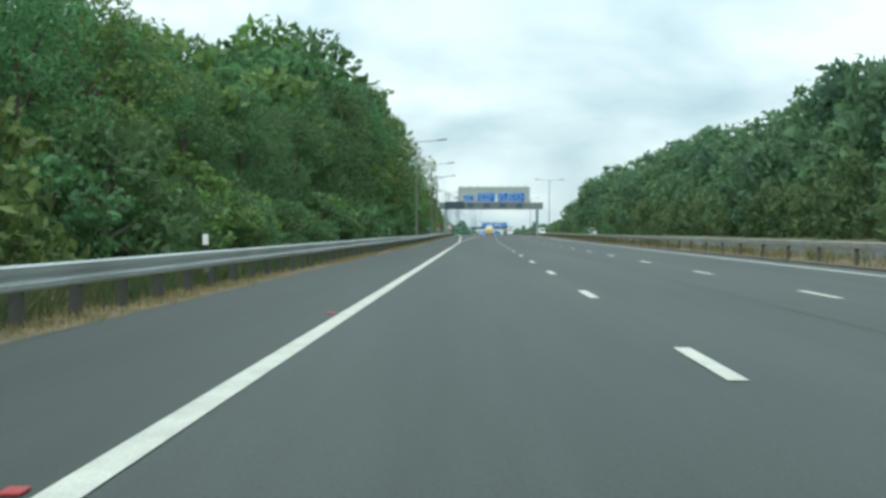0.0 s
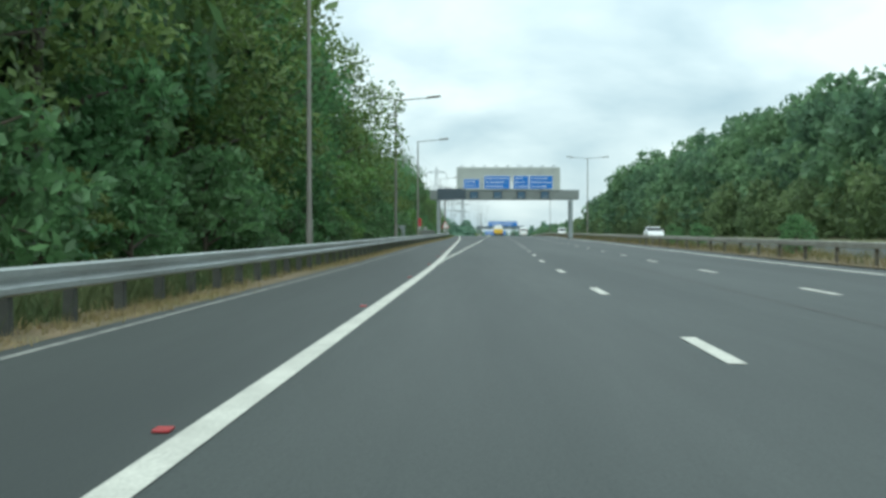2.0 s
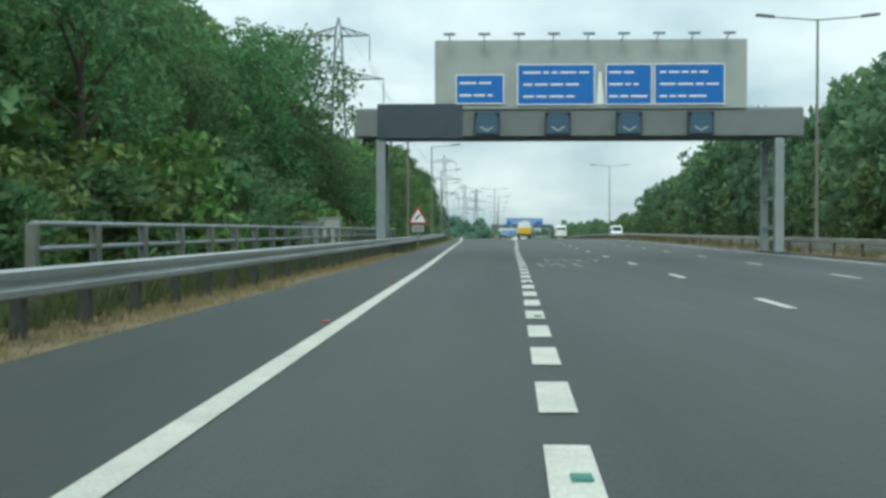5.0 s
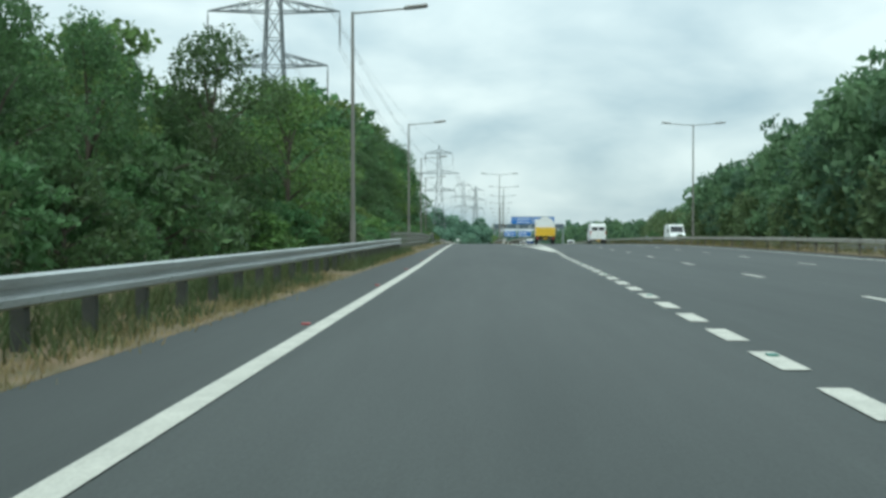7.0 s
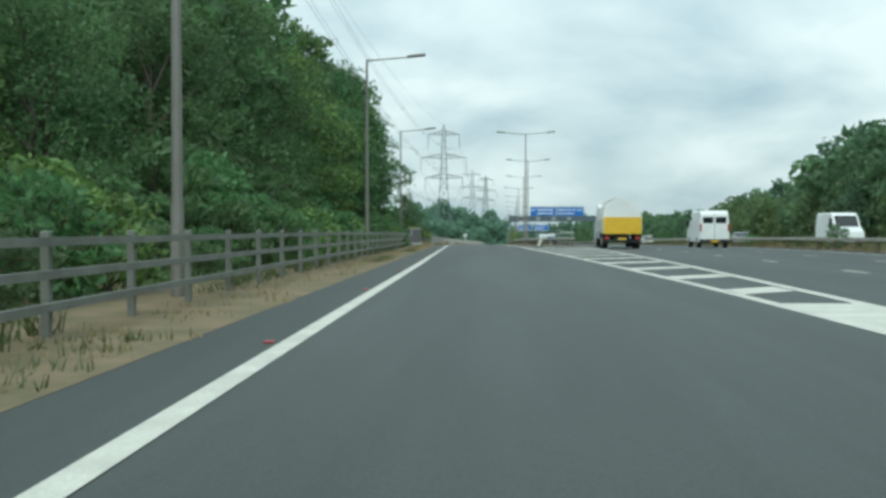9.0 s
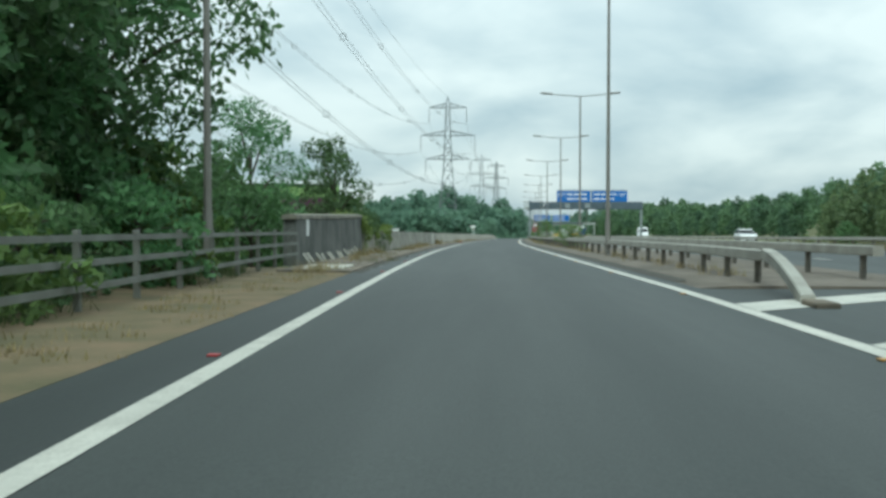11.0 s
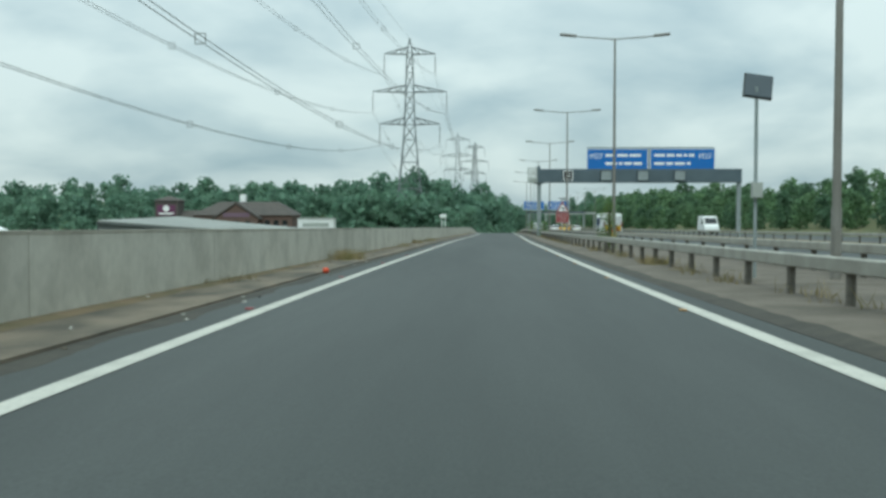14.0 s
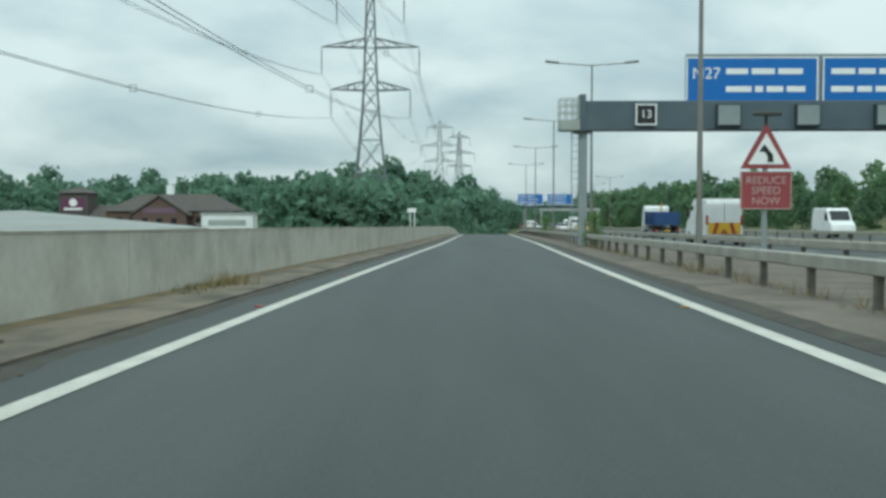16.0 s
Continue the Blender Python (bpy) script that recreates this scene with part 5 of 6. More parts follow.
# ---- roadside signs and boxes ----
def warning_sign(at, size, label):
    ob = thing("warning_sign", label, "road sign", "road signs", at=at)
    part("pole", rod(bmesh.new(), (0, 0, -0.4), (0, 0, 2.45), 0.045, sides=10), GANTRY, ob)
    h = size * 0.87
    tri = lambda k: [(-size / 2 * k, h * (1 - k) / 3), (size / 2 * k, h * (1 - k) / 3), (0, h * (1 - k) / 3 + h * k)]
    plate = part("plate", prism(tri(1.0), 0.03, axis="y", at=(0, -0.07, 1.4)), RED, ob, "red bordered triangle")
    part("face", prism(tri(0.72), 0.012, axis="y", at=(0, -0.092, 1.4)), SIGNWHITE, plate)
    part("symbol", prism([(-0.24, 0.26), (-0.12, 0.24), (0.16, 0.52), (0.14, 0.6), (0.03, 0.56), (-0.1, 0.42)], 0.01, axis="y", at=(0, -0.104, 1.4)), POST, plate)
    part("supplementary_plate", box(0.72, 0.03, 0.4, bevel=0.005), BOARD, ob, "pale grey supplementary plate", Matrix.Translation((0, -0.07, 0.92)))
    for z in (1.03, 1.16):
        part("writing", box(0.5, 0.01, 0.035), POST, ob, at=Matrix.Translation((0, -0.09, z)))
    return ob


warning_sign(pose(left(213) - 2.08, 213, 0), 1.28, "red triangular warning sign above a pale plate")
red = thing("warning_board", "dull red board below a red bordered warning triangle", "road sign", "road signs", at=pose(left(490) + 7.9, 490, 0.05))
part("pole", rod(bmesh.new(), (0, 0, -0.3), (0, 0, 2.7), 0.05, sides=10), GANTRY, red)
board = part("board", box(0.94, 0.04, 0.70, bevel=0.01), DULLRED, red, "dull red board lettered REDUCE SPEED NOW", Matrix.Translation((0, -0.07, 1.3)))
for sx, sz, px, pz in ((0.94, 0.018, 0, 0), (0.94, 0.018, 0, 0.682), (0.018, 0.664, -0.461, 0.018), (0.018, 0.664, 0.461, 0.018)):
    part("border", box(sx, 0.01, sz), FADEDWHITE, board, at=Matrix.Translation((px, -0.026, pz)))
for z, words in ((0.53, "REDUCE"), (0.34, "SPEED"), (0.15, "NOW")):
    part("writing", text_mesh(words, 0.2, 0.004), FADEDWHITE, board, at=Matrix.Translation((0, -0.026, z)) @ Matrix.Rotation(radians(90), 4, "X"))
plate = part("triangle_plate", prism([(-0.47, 2.05), (0.47, 2.05), (0.03, 2.85), (-0.03, 2.85)], 0.03, axis="y", at=(0, -0.06, 0)), DULLRED, red, "triangular plate with a red border")
part("face", prism([(-0.33, 2.13), (0.33, 2.13), (0, 2.70)], 0.012, axis="y", at=(0, -0.082, 0)), SIGNWHITE, plate)
part("symbol", prism([(0.02, 2.17), (0.13, 2.17), (0.12, 2.30), (0.02, 2.43), (-0.04, 2.50), (-0.14, 2.36), (-0.03, 2.36), (0.02, 2.28)], 0.008, axis="y", at=(0, -0.092, 0)), BLACK, plate)
part("sign_lamp", box(0.5, 0.2, 0.07, bevel=0.02), POST, red, "small sign lamp on a stalk", Matrix.Translation((0, -0.12, 3.02)))
part("lamp_stalk", rod(bmesh.new(), (0, 0, 2.6), (0, -0.05, 3.04), 0.03, sides=6), POST, red)
hi = thing("lamp_marker", "red and white marker plate on a lamp column", "road sign", "road signs", at=pose(left(150.5) - 3.25, 150.34, 1.3))
part("plate", box(0.26, 0.03, 0.7, bevel=0.005), RED, hi, at=Matrix.Translation((0.03, 0, 0.1)))
part("plate", box(0.24, 0.03, 0.25, bevel=0.005), BOARD, hi, "grey plate", Matrix.Translation((0.03, 0, -0.17)))
part("bracket", box(0.3, 0.1, 0.06), POST, hi, at=Matrix.Translation((-0.1, 0.05, 0.6)))


mast = thing("solar_panel", "small dark solar panel tilted on a thin pole", "solar panel", "", at=pose(6.1, 434, 0))
part("pole", rod(bmesh.new(), (0, 0, -0.3), (0, 0, 3.75), 0.035, sides=8), GANTRY, mast)
panel = part("panel", box(0.52, 0.05, 0.5, bevel=0.008), GANTRYDARK, mast, "dark glassy panel", Matrix.Translation((0, -0.05, 3.55)) @ Matrix.Rotation(radians(-25), 4, "X") @ Matrix.Rotation(radians(10), 4, "Y"))
part("frame", box(0.56, 0.03, 0.54, bevel=0.006), POST, panel, at=Matrix.Translation((0, 0.03, -0.02)))
part("control_box", box(0.2, 0.16, 0.3, bevel=0.01), BOARD, mast, "pale grey control box", Matrix.Translation((0, -0.1, 1.6)))


def cabinet(x, y, w, h, mat, label):
    ob = thing("roadside_cabinet", label, "cabinet", "roadside cabinets", at=pose(x, y, -0.05))
    part("plinth", box(w + 0.1, 0.6, 0.2), KERB, ob)
    body = part("body", box(w, 0.5, h, bevel=0.02), mat, ob, at=Matrix.Translation((0, 0, 0.2)))
    part("door", box(w * 0.86, 0.02, h * 0.86, bevel=0.004), mat, body, at=Matrix.Translation((0, -0.255, h * 0.06)))
    part("roof", box(w + 0.08, 0.58, 0.05, bevel=0.01), mat, ob, at=Matrix.Translation((0, 0, 0.2 + h)))


cabinet(left(147) - 4.6, 147, 0.55, 1.3, GANTRY, "grey equipment cabinet behind the crash barrier")
cabinet(left(191) - 4.6, 192.5, 0.9, 1.35, BOARD, "pale grey equipment cabinet beside the gantry")
cabinet(left(188) - 4.9, 188.5, 1.1, 1.15, GANTRY, "grey equipment cabinet beside the gantry")
for y0 in (21,):
    mk = thing("marker_post", "short white plastic marker post in the verge", "marker post", "marker posts", at=pose(left(y0) - 3.9, y0, 0))
    part("post", box(0.11, 0.06, 1.15, bevel=0.01), WHITE, mk, at=Matrix.Translation((0, 0, -0.2)))
    part("band", box(0.115, 0.065, 0.12), BLACK, mk, at=Matrix.Translation((0, 0, 0.62)))
cs = thing("camera_mast", "small white monitoring box on tall twin posts", "roadside equipment", "", at=pose(-5.57, 620, ground_z(-5.57 - left(620), 620)))
for s in (-1, 1):
    part("post", rod(bmesh.new(), (s * 0.32, 0, -0.3), (s * 0.32, 0, 9.5), 0.08, sides=8), SIGNWHITE, cs)
part("box", box(1.25, 0.5, 0.62, bevel=0.03), SIGNWHITE, cs, at=Matrix.Translation((-0.08, 0, 9.45)))
for z in (3.0, 6.0):
    part("crossbar", box(0.7, 0.06, 0.08), SIGNWHITE, cs, at=Matrix.Translation((0, 0, z)))

# ---- storage building with green cladding ----
store = thing("storage_building", "lime green clad storage building with purple bands and sign", "building")
A, B = Vector((-9.2, 395.0, 0)), Vector((-16.2, 429.0, 0))
along = (B - A).normalized()
side = Vector((-along.y, along.x, 0))
C, D = A + side * 30, B + side * 30
TOPA, TOPB, BASE = 4.0, 4.6, -6.6


def clad(a, b, za, zb, name, mat=GREEN, pitch=0.2):
    """A wall of horizontal trapezoid cladding from a to b."""
    out = Vector(((b - a).normalized().y, -(b - a).normalized().x, 0))
    bm = bmesh.new()
    rows, z, k = [], BASE, 0
    while z < max(za, zb):
        for dz, off in ((0, 0.0), (0.03, 0.035), (0.15, 0.035), (0.18, 0.0)):
            rows.append((z + dz, off))
        z += pitch
    last = None
    for z, off in rows:
        row = (bm.verts.new(a + out * off + Vector((0, 0, min(z, za)))), bm.verts.new(b + out * off + Vector((0, 0, min(z, zb)))))
        if last:
            bm.faces.new((last[0], last[1], row[1], row[0]))
        last = row
    return part(name, bm, mat, store)


def face_panel(name, a, b, z0, z1, mat, parent, proud=0.1, thick=0.08, label=""):
    """A flat panel on the wall line a to b, standing proud of it."""
    d = (b - a).normalized()
    out = Vector((d.y, -d.x, 0))
    mid = (a + b) / 2 + out * (proud + thick / 2)
    return part(name, box((b - a).length, thick, z1 - z0), mat, parent, label, pose(mid.x, mid.y, z0, 0, 0, math.degrees(math.atan2(d.y, d.x))))


clad(C, A, TOPA, TOPA, "wall")
clad(A, B, TOPA, TOPB, "wall")
clad(B, D, TOPB, TOPB, "wall")
clad(D, C, TOPB, TOPA, "wall")
bm = bmesh.new()
lid = [[bm.verts.new(p + Vector((0, 0, z - d))) for p, z in ((A, TOPA), (B, TOPB), (D, TOPB), (C, TOPA))] for d in (0.12, 0.42)]
bm.faces.new(lid[0])
bm.faces.new(lid[1][::-1])
for i in range(4):
    bm.faces.new((lid[1][i], lid[1][(i + 1) % 4], lid[0][(i + 1) % 4], lid[0][i]))
part("roof", bm, BOARD, store)
for a, b, za, zb in ((C, A, TOPA, TOPA), (A, B, TOPA, TOPB)):
    d = (b - a)
    out = Vector((d.y, -d.x, 0)).normalized() * 0.05
    bm = rod(bmesh.new(), a + out + Vector((0, 0, za)), b + out + Vector((0, 0, zb)), 0.09, sides=6)
    part("parapet_trim", bm, DARKGREEN, store, "dark green trim")
part("corner_trim", box(0.34, 0.34, TOPA - BASE), GREEN, store, at=pose(A.x - 0.05, A.y + 0.05, BASE))
part("corner_trim", box(0.3, 0.3, TOPB - BASE), GREEN, store, at=pose(B.x, B.y, BASE))
at = lambda p, q, f: p.lerp(q, f)
face_panel("purple_band", at(A, B, 0.03), at(A, B, 0.40), 2.4, 3.15, MAUVE, store, label="faded purple band")
face_panel("purple_band", at(A, B, 0.70), at(A, B, 1.0), 2.7, 3.45, MAUVE, store, label="faded purple band")
face_panel("purple_band", at(A, C, 0.12), at(A, C, 0.015), 2.3, 3.15, PURPLE, store, label="purple band")
for f in (0.165, 0.21, 0.255):
    d = (A - C).normalized()
    o = Vector((d.y, -d.x, 0)) * 0.16
    p = at(A, C, f) + o
    part("wall_lettering", rod(bmesh.new(), p + Vector((0, 0, 2.75)), p + o * 0.4 + Vector((0, 0, 2.75)), 0.52, sides=18), PURPLE, store, "rounded purple emblem shape")
for f in (0.13, 0.285, 0.36, 0.5, 0.68):
    p = at(A, C, f)
    part("downpipe", box(0.12, 0.12, TOPA - BASE), DARKGREEN, store, at=pose(p.x, p.y - 0.1, BASE))
sg = face_panel("sign_board", at(A, B, 0.40), at(A, B, 0.70), 1.0, 4.36, MAUVE, store, 0.1, 0.22, "tall purple sign board")
L3 = (B - A).length * 0.3
for i, z in enumerate((3.2, 2.3, 1.4)):
    for j, (x0, w) in enumerate(((-0.40, 0.16), (-0.21, 0.13), (-0.06, 0.10))):
        part("writing", box(L3 * w * 0.9, 0.03, 0.5), SIGNWHITE, sg, at=Matrix.Translation((L3 * (x0 + w / 2), -0.125, z - 0.95)))
for x0, z0, w, h in ((0.12, 1.65, 0.16, 1.35), (0.29, 1.65, 0.13, 1.35), (0.12, 0.3, 0.16, 1.25), (0.29, 0.3, 0.13, 1.25)):
    part("emblem", box(L3 * w, 0.03, h), SIGNWHITE, sg, "white emblem block", Matrix.Translation((L3 * (x0 + w / 2), -0.125, z0)))

# ---- buildings on the lower ground ----
inn = thing("inn", "brown tiled brick inn with a gable and square tower", "building", at=pose(-64.5, 711, -5.7))
part("brick_block", box(28, 14, 10.2), BRICK, inn)
bm = bmesh.new()
v = [bm.verts.new(p) for p in ((-14.6, -7.6, 10.1), (14.6, -7.6, 10.1), (14.6, 7.6, 10.1), (-14.6, 7.6, 10.1), (-8, 0, 13.9), (9, 0, 13.9))]
for f in ((0, 1, 5, 4), (1, 2, 5), (2, 3, 4, 5), (3, 0, 4)):
    bm.faces.new([v[i] for i in f])
part("roof", bm, TILE, inn)
gable = part("gable", prism([(-6, 0), (6, 0), (6, 9.2), (0, 13.0), (-6, 9.2)], 4.0, axis="y", at=(-1.0, -8.2, 0)), BRICK, inn, "projecting brick gable")
part("gable_roof", prism([(-6.8, 8.9), (0, 13.3), (6.8, 8.9), (6.8, 9.3), (0, 13.8), (-6.8, 9.3)], 8.0, axis="y", at=(-1.0, -6.6, 0)), TILE, inn)
part("gable_sign", box(7.5, 0.1, 1.2), MAUVE, gable, "mauve fascia sign", Matrix.Translation((-1, -10.26, 9.6)))
part("chimney", box(1.6, 1.6, 3.2, bevel=0.05), SIGNWHITE, inn, "white rendered chimney", Matrix.Translation((-1.5, 1.0, 12.8)))
for x in (-11, -8, 7, 9.5, 12):
    w = part("window", box(1.4, 0.12, 1.5), GLASS, inn, at=Matrix.Translation((x, -7.03, 7.2)))
    part("sill", box(1.7, 0.2, 0.12), SIGNWHITE, w, at=Matrix.Translation((0, -0.05, -0.12)))
for x in (-4.2, -1, 2.2):
    w = part("window", box(1.3, 0.12, 1.5), GLASS, inn, at=Matrix.Translation((x, -10.24, 7.0)))
    part("sill", box(1.6, 0.2, 0.12), SIGNWHITE, w, at=Matrix.Translation((0, -0.05, -0.12)))
tower = part("tower", box(6.6, 6.6, 14.2), TILE, inn, "dark boarded square tower", Matrix.Translation((-22, -2, 0)))
part("tower_sign", box(5.2, 0.12, 3.0), PURPLE, tower, "purple sign with a white emblem", Matrix.Translation((0, -3.37, 10.0)))
part("emblem", rod(bmesh.new(), (0, -3.44, 12.0), (0, -3.5, 12.0), 0.9, sides=16), SIGNWHITE, tower)
part("emblem_bar", box(4.2, 0.04, 0.5), SIGNWHITE, tower, at=Matrix.Translation((0, -3.46, 10.3)))
bm = bmesh.new()
v = [bm.verts.new(p) for p in ((-3.8, -3.8, 14.2), (3.8, -3.8, 14.2), (3.8, 3.8, 14.2), (-3.8, 3.8, 14.2), (0, 0, 15.6))]
for i in range(4):
    bm.faces.new((v[i], v[(i + 1) % 4], v[4]))
part("tower_roof", bm, TILE, tower)
part("wing", box(9, 9, 8.5), BRICK, inn, "lower brick wing", Matrix.Translation((-18.5, -0.5, 0)))
part("wing_roof", prism([(-5.2, 8.4), (0, 11.4), (5.2, 8.4)], 9.6, axis="x", at=(-18.5, -0.5, 0)), TILE, inn)


def shed(name, x0, x1, y0, y1, zlow, zhigh, label):
    ob = thing(name, label, "building")
    for s, h in ((x0, zhigh), (x1, zlow)):
        part("wall", box(0.25, y1 - y0, h + 6.6), BOARD, ob, at=pose(s, (y0 + y1) / 2, -6.6))
    for y in (y0, y1):
        part("wall", prism([(x0, -6.6), (x1, -6.6), (x1, zlow), (x0, zhigh)], 0.2, axis="y", at=(0, y, 0)), BOARD, ob)
    n = 24
    for k in range(n):
        ya, yb = y0 - 0.6 + (y1 - y0 + 1.2) * k / n, y0 - 0.6 + (y1 - y0 + 1.2) * (k + 1) / n
        part("roof_sheet", prism([(x0 - 0.5, zhigh + 0.05), (x1 + 0.5, zlow + 0.05), (x1 + 0.5, zlow + 0.2), (x0 - 0.5, zhigh + 0.2)], yb - ya - 0.05, axis="y", at=(0, (ya + yb) / 2, 0)), ROOFPALE, ob)
    return ob


store_house = thing("warehouse", "low warehouse with a long pale sheet metal roof", "building")
NEARL, FARL, FARR, NEARR = Vector((-49.3, 550, 1.85)), Vector((-53, 600, 2.85)), Vector((-30, 600, 0.72)), Vector((-29, 543, 0.5))
for p, q in ((NEARL, NEARR), (NEARR, FARR), (FARR, FARL), (FARL, NEARL)):
    d = (q - p).normalized() * 0.3
    bm = bmesh.new()
    n = Vector((-d.y, d.x, 0)).normalized() * 0.25
    lo = [bm.verts.new((c.x, c.y, -6.6)) for c in (p, q, q + n, p + n)]
    hi_v = [bm.verts.new((c.x, c.y, z - 0.15)) for c, z in ((p, p.z), (q, q.z), (q + n, q.z), (p + n, p.z))]
    bm.faces.new(hi_v)
    for i in range(4):
        bm.faces.new((lo[i], lo[(i + 1) % 4], hi_v[(i + 1) % 4], hi_v[i]))
    part("wall", bm, DARKCLAD, store_house)
for k in range(26):
    f0, f1 = k / 26 + 0.0006, (k + 1) / 26 - 0.0006
    c = [NEARL.lerp(FARL, f0), NEARL.lerp(FARL, f1), NEARR.lerp(FARR, f1), NEARR.lerp(FARR, f0)]
    bm = bmesh.new()
    up_v = [bm.verts.new(p + Vector((0, 0, 0.06))) for p in c]
    dn_v = [bm.verts.new(p - Vector((0, 0, 0.12))) for p in c]
    bm.faces.new(up_v)
    for i in range(4):
        bm.faces.new((dn_v[i], dn_v[(i + 1) % 4], up_v[(i + 1) % 4], up_v[i]))
    part("roof_sheet", bm, ROOFPALE, store_house)
part("fascia", tube([NEARL + Vector((0, -0.1, -0.3)), NEARR + Vector((0, -0.1, -0.3))], 0.22, 4), DARKCLAD, store_house)
shed("warehouse", -29, -6, 664, 676, 1.55, 2.1, "low flat-roofed canopy building behind the bridge")
cabin = thing("site_cabin", "white flat-roofed site cabin", "building", at=pose(-28.4, 604.4, -6.1))
part("body", box(6.6, 3.0, 8.6), WHITE, cabin)
part("roof_edge", box(6.9, 3.3, 0.2), BOARD, cabin, at=Matrix.Translation((0, 0, 8.6)))
part("window", box(4.8, 0.06, 0.7), BOARD, cabin, at=Matrix.Translation((0, -1.52, 7.2)))
tent = thing("marquee", "white peaked marquee tent", "tent", at=pose(-65.8, 550, -6.5))
bm = bmesh.new()
ring0 = [bm.verts.new((sx * 3.2, sy * 3.2, 7.0)) for sx, sy in ((-1, -1), (1, -1), (1, 1), (-1, 1))]
ring1 = [bm.verts.new((sx * 1.1, sy * 1.1, 8.3)) for sx, sy in ((-1, -1), (1, -1), (1, 1), (-1, 1))]
top = bm.verts.new((0, 0, 10.5))
for i in range(4):
    j = (i + 1) % 4
    bm.faces.new((ring0[i], ring0[j], ring1[j], ring1[i]))
    bm.faces.new((ring1[i], ring1[j], top))
part("canopy", bm, SIGNWHITE, tent)
part("skirt", box(6.2, 6.2, 7.0), SIGNWHITE, tent)


# ---- plants and litter at the roadside ----
def blades(name, spots, height, mat, label, seed, per=14, kind="stuff"):
    r = np.random.RandomState(seed)
    base = np.repeat(np.array(spots), per, 0)
    n = len(base)
    base[:, :2] += r.normal(scale=0.13, size=(n, 2))
    h = height * (0.45 + 0.85 * r.rand(n)) * base[:, 3]
    ang = r.rand(n) * 6.28
    lean = h[:, None] * 0.45 * r.normal(size=(n, 2))
    w = 0.006 + 0.008 * r.rand(n)
    v = np.zeros((n, 3, 3))
    v[:, 0, :3] = base[:, :3] + np.stack([np.cos(ang) * w, np.sin(ang) * w, -0.03 + 0 * w], 1)
    v[:, 1, :3] = base[:, :3] - np.stack([np.cos(ang) * w, np.sin(ang) * w, 0.03 + 0 * w], 1)
    v[:, 2, :3] = base[:, :3] + np.stack([lean[:, 0], lean[:, 1], h], 1)
    me = bpy.data.meshes.new(name)
    me.from_pydata(v.reshape(-1, 3).tolist(), [], np.arange(n * 3).reshape(-1, 3).tolist())
    return tagged(part(name, me, mat), label, "grass", kind=kind)


rs = np.random.RandomState(5)
spots = []
for k in range(520):
    y = rs.uniform(196, 262)
    if noise.noise((y * 0.22, 4.0, 2.0)) > -0.05:
        spots.append((left(y) + KERBL(y) - 0.3 - abs(rs.normal()) * 0.3, y, 0.0, rs.uniform(0.5, 1.0)))
blades("barrier_weeds", spots, 0.34, GREENGRASS, "green weeds growing in front of the barrier", 12)
spots = []
for k in range(9000):
    y = rs.uniform(-5, 262)
    u = KERBL(y) - 0.25 - abs(rs.normal()) * 1.0
    if noise.noise((y * 0.12, u * 0.6, 3.0)) > -0.45 and u > -5.6:
        if u < RAIL_L(y) - 0.25:
            spots.append((left(y) + u, y, 0.0, 1.25))
for k in range(420):
    y = rs.uniform(262, 353)
    if noise.noise((y * 0.15, 2.0, 1.0)) > -0.1:
        spots.append((left(y) + FX(y) - 0.1 - abs(rs.normal()) * 0.5, y, 0.0, rs.uniform(0.5, 1.0)))
    if noise.noise((y * 0.11, 6.0, 1.0)) > 0.15:
        spots.append((left(y) - 1.3 - abs(rs.normal()) * 0.3, y, 0.0, rs.uniform(0.2, 0.4)))
blades("verge_grass", spots, 0.36, GREENGRASS, "rank green grass behind the barrier along the verge", 1)
spots = []
for k in range(4200):
    y = rs.uniform(-5, 262)
    u = KERBL(y) - 0.1 - abs(rs.normal()) * 0.5
    if noise.noise((y * 0.09, 7.0, u)) > -0.25:
        spots.append((left(y) + u, y, 0.0, 0.5 if u < RAIL_L(y) else 0.38))
for k in range(300):
    y = rs.uniform(262, 351)
    spots.append((left(y) - 1.75 + rs.normal() * 0.35, y, 0.02, rs.uniform(0.15, 0.35)))
blades("dry_verge_grass", spots, 0.24, DRY, "straw-coloured dry grass at the edge of the asphalt", 2)
spots = []
for yc, uc, n, sc in ((394, -2.1, 16, 0.9), (416, -2.1, 26, 1.2), (445, -1.7, 26, 0.9), (383, -1.8, 8, 0.7), (389, -2.0, 8, 0.7), (361, -1.9, 4, 0.8), (366, -2.3, 6, 1.0), (371, -2.2, 9, 0.9), (352, -1.6, 8, 0.8), (466, -1.9, 5, 0.6), (488, -1.8, 9, 0.7), (401, -2.1, 10, 0.7), (477, -2.0, 12, 0.7)):
    for k in range(n):
        y, u = yc + rs.normal() * 0.6, uc + 0.2 * (yc > 378) + rs.normal() * 0.16
        spots.append((left(y) + u, y, 0.055, sc))
green = []
for yc, uc, n in ((363.5, -1.3, 9), (367, -1.6, 6), (360, -1.3, 9), (372, -2.1, 8), (432, -2.0, 14), (487, -1.9, 18), (380, -1.9, 14)):
    for k in range(n):
        y = yc + rs.normal() * 0.9
        green.append((left(y) + uc + rs.normal() * 0.22, y, 0.05, 0.35))
blades("strip_weeds", green, 0.3, GRASS, "low green weeds on the raised strip", 8, 12)
blades("wall_weeds", spots, 0.32, DRY, "straw-coloured weeds at the foot of the wall", 3, 20)
spots = []
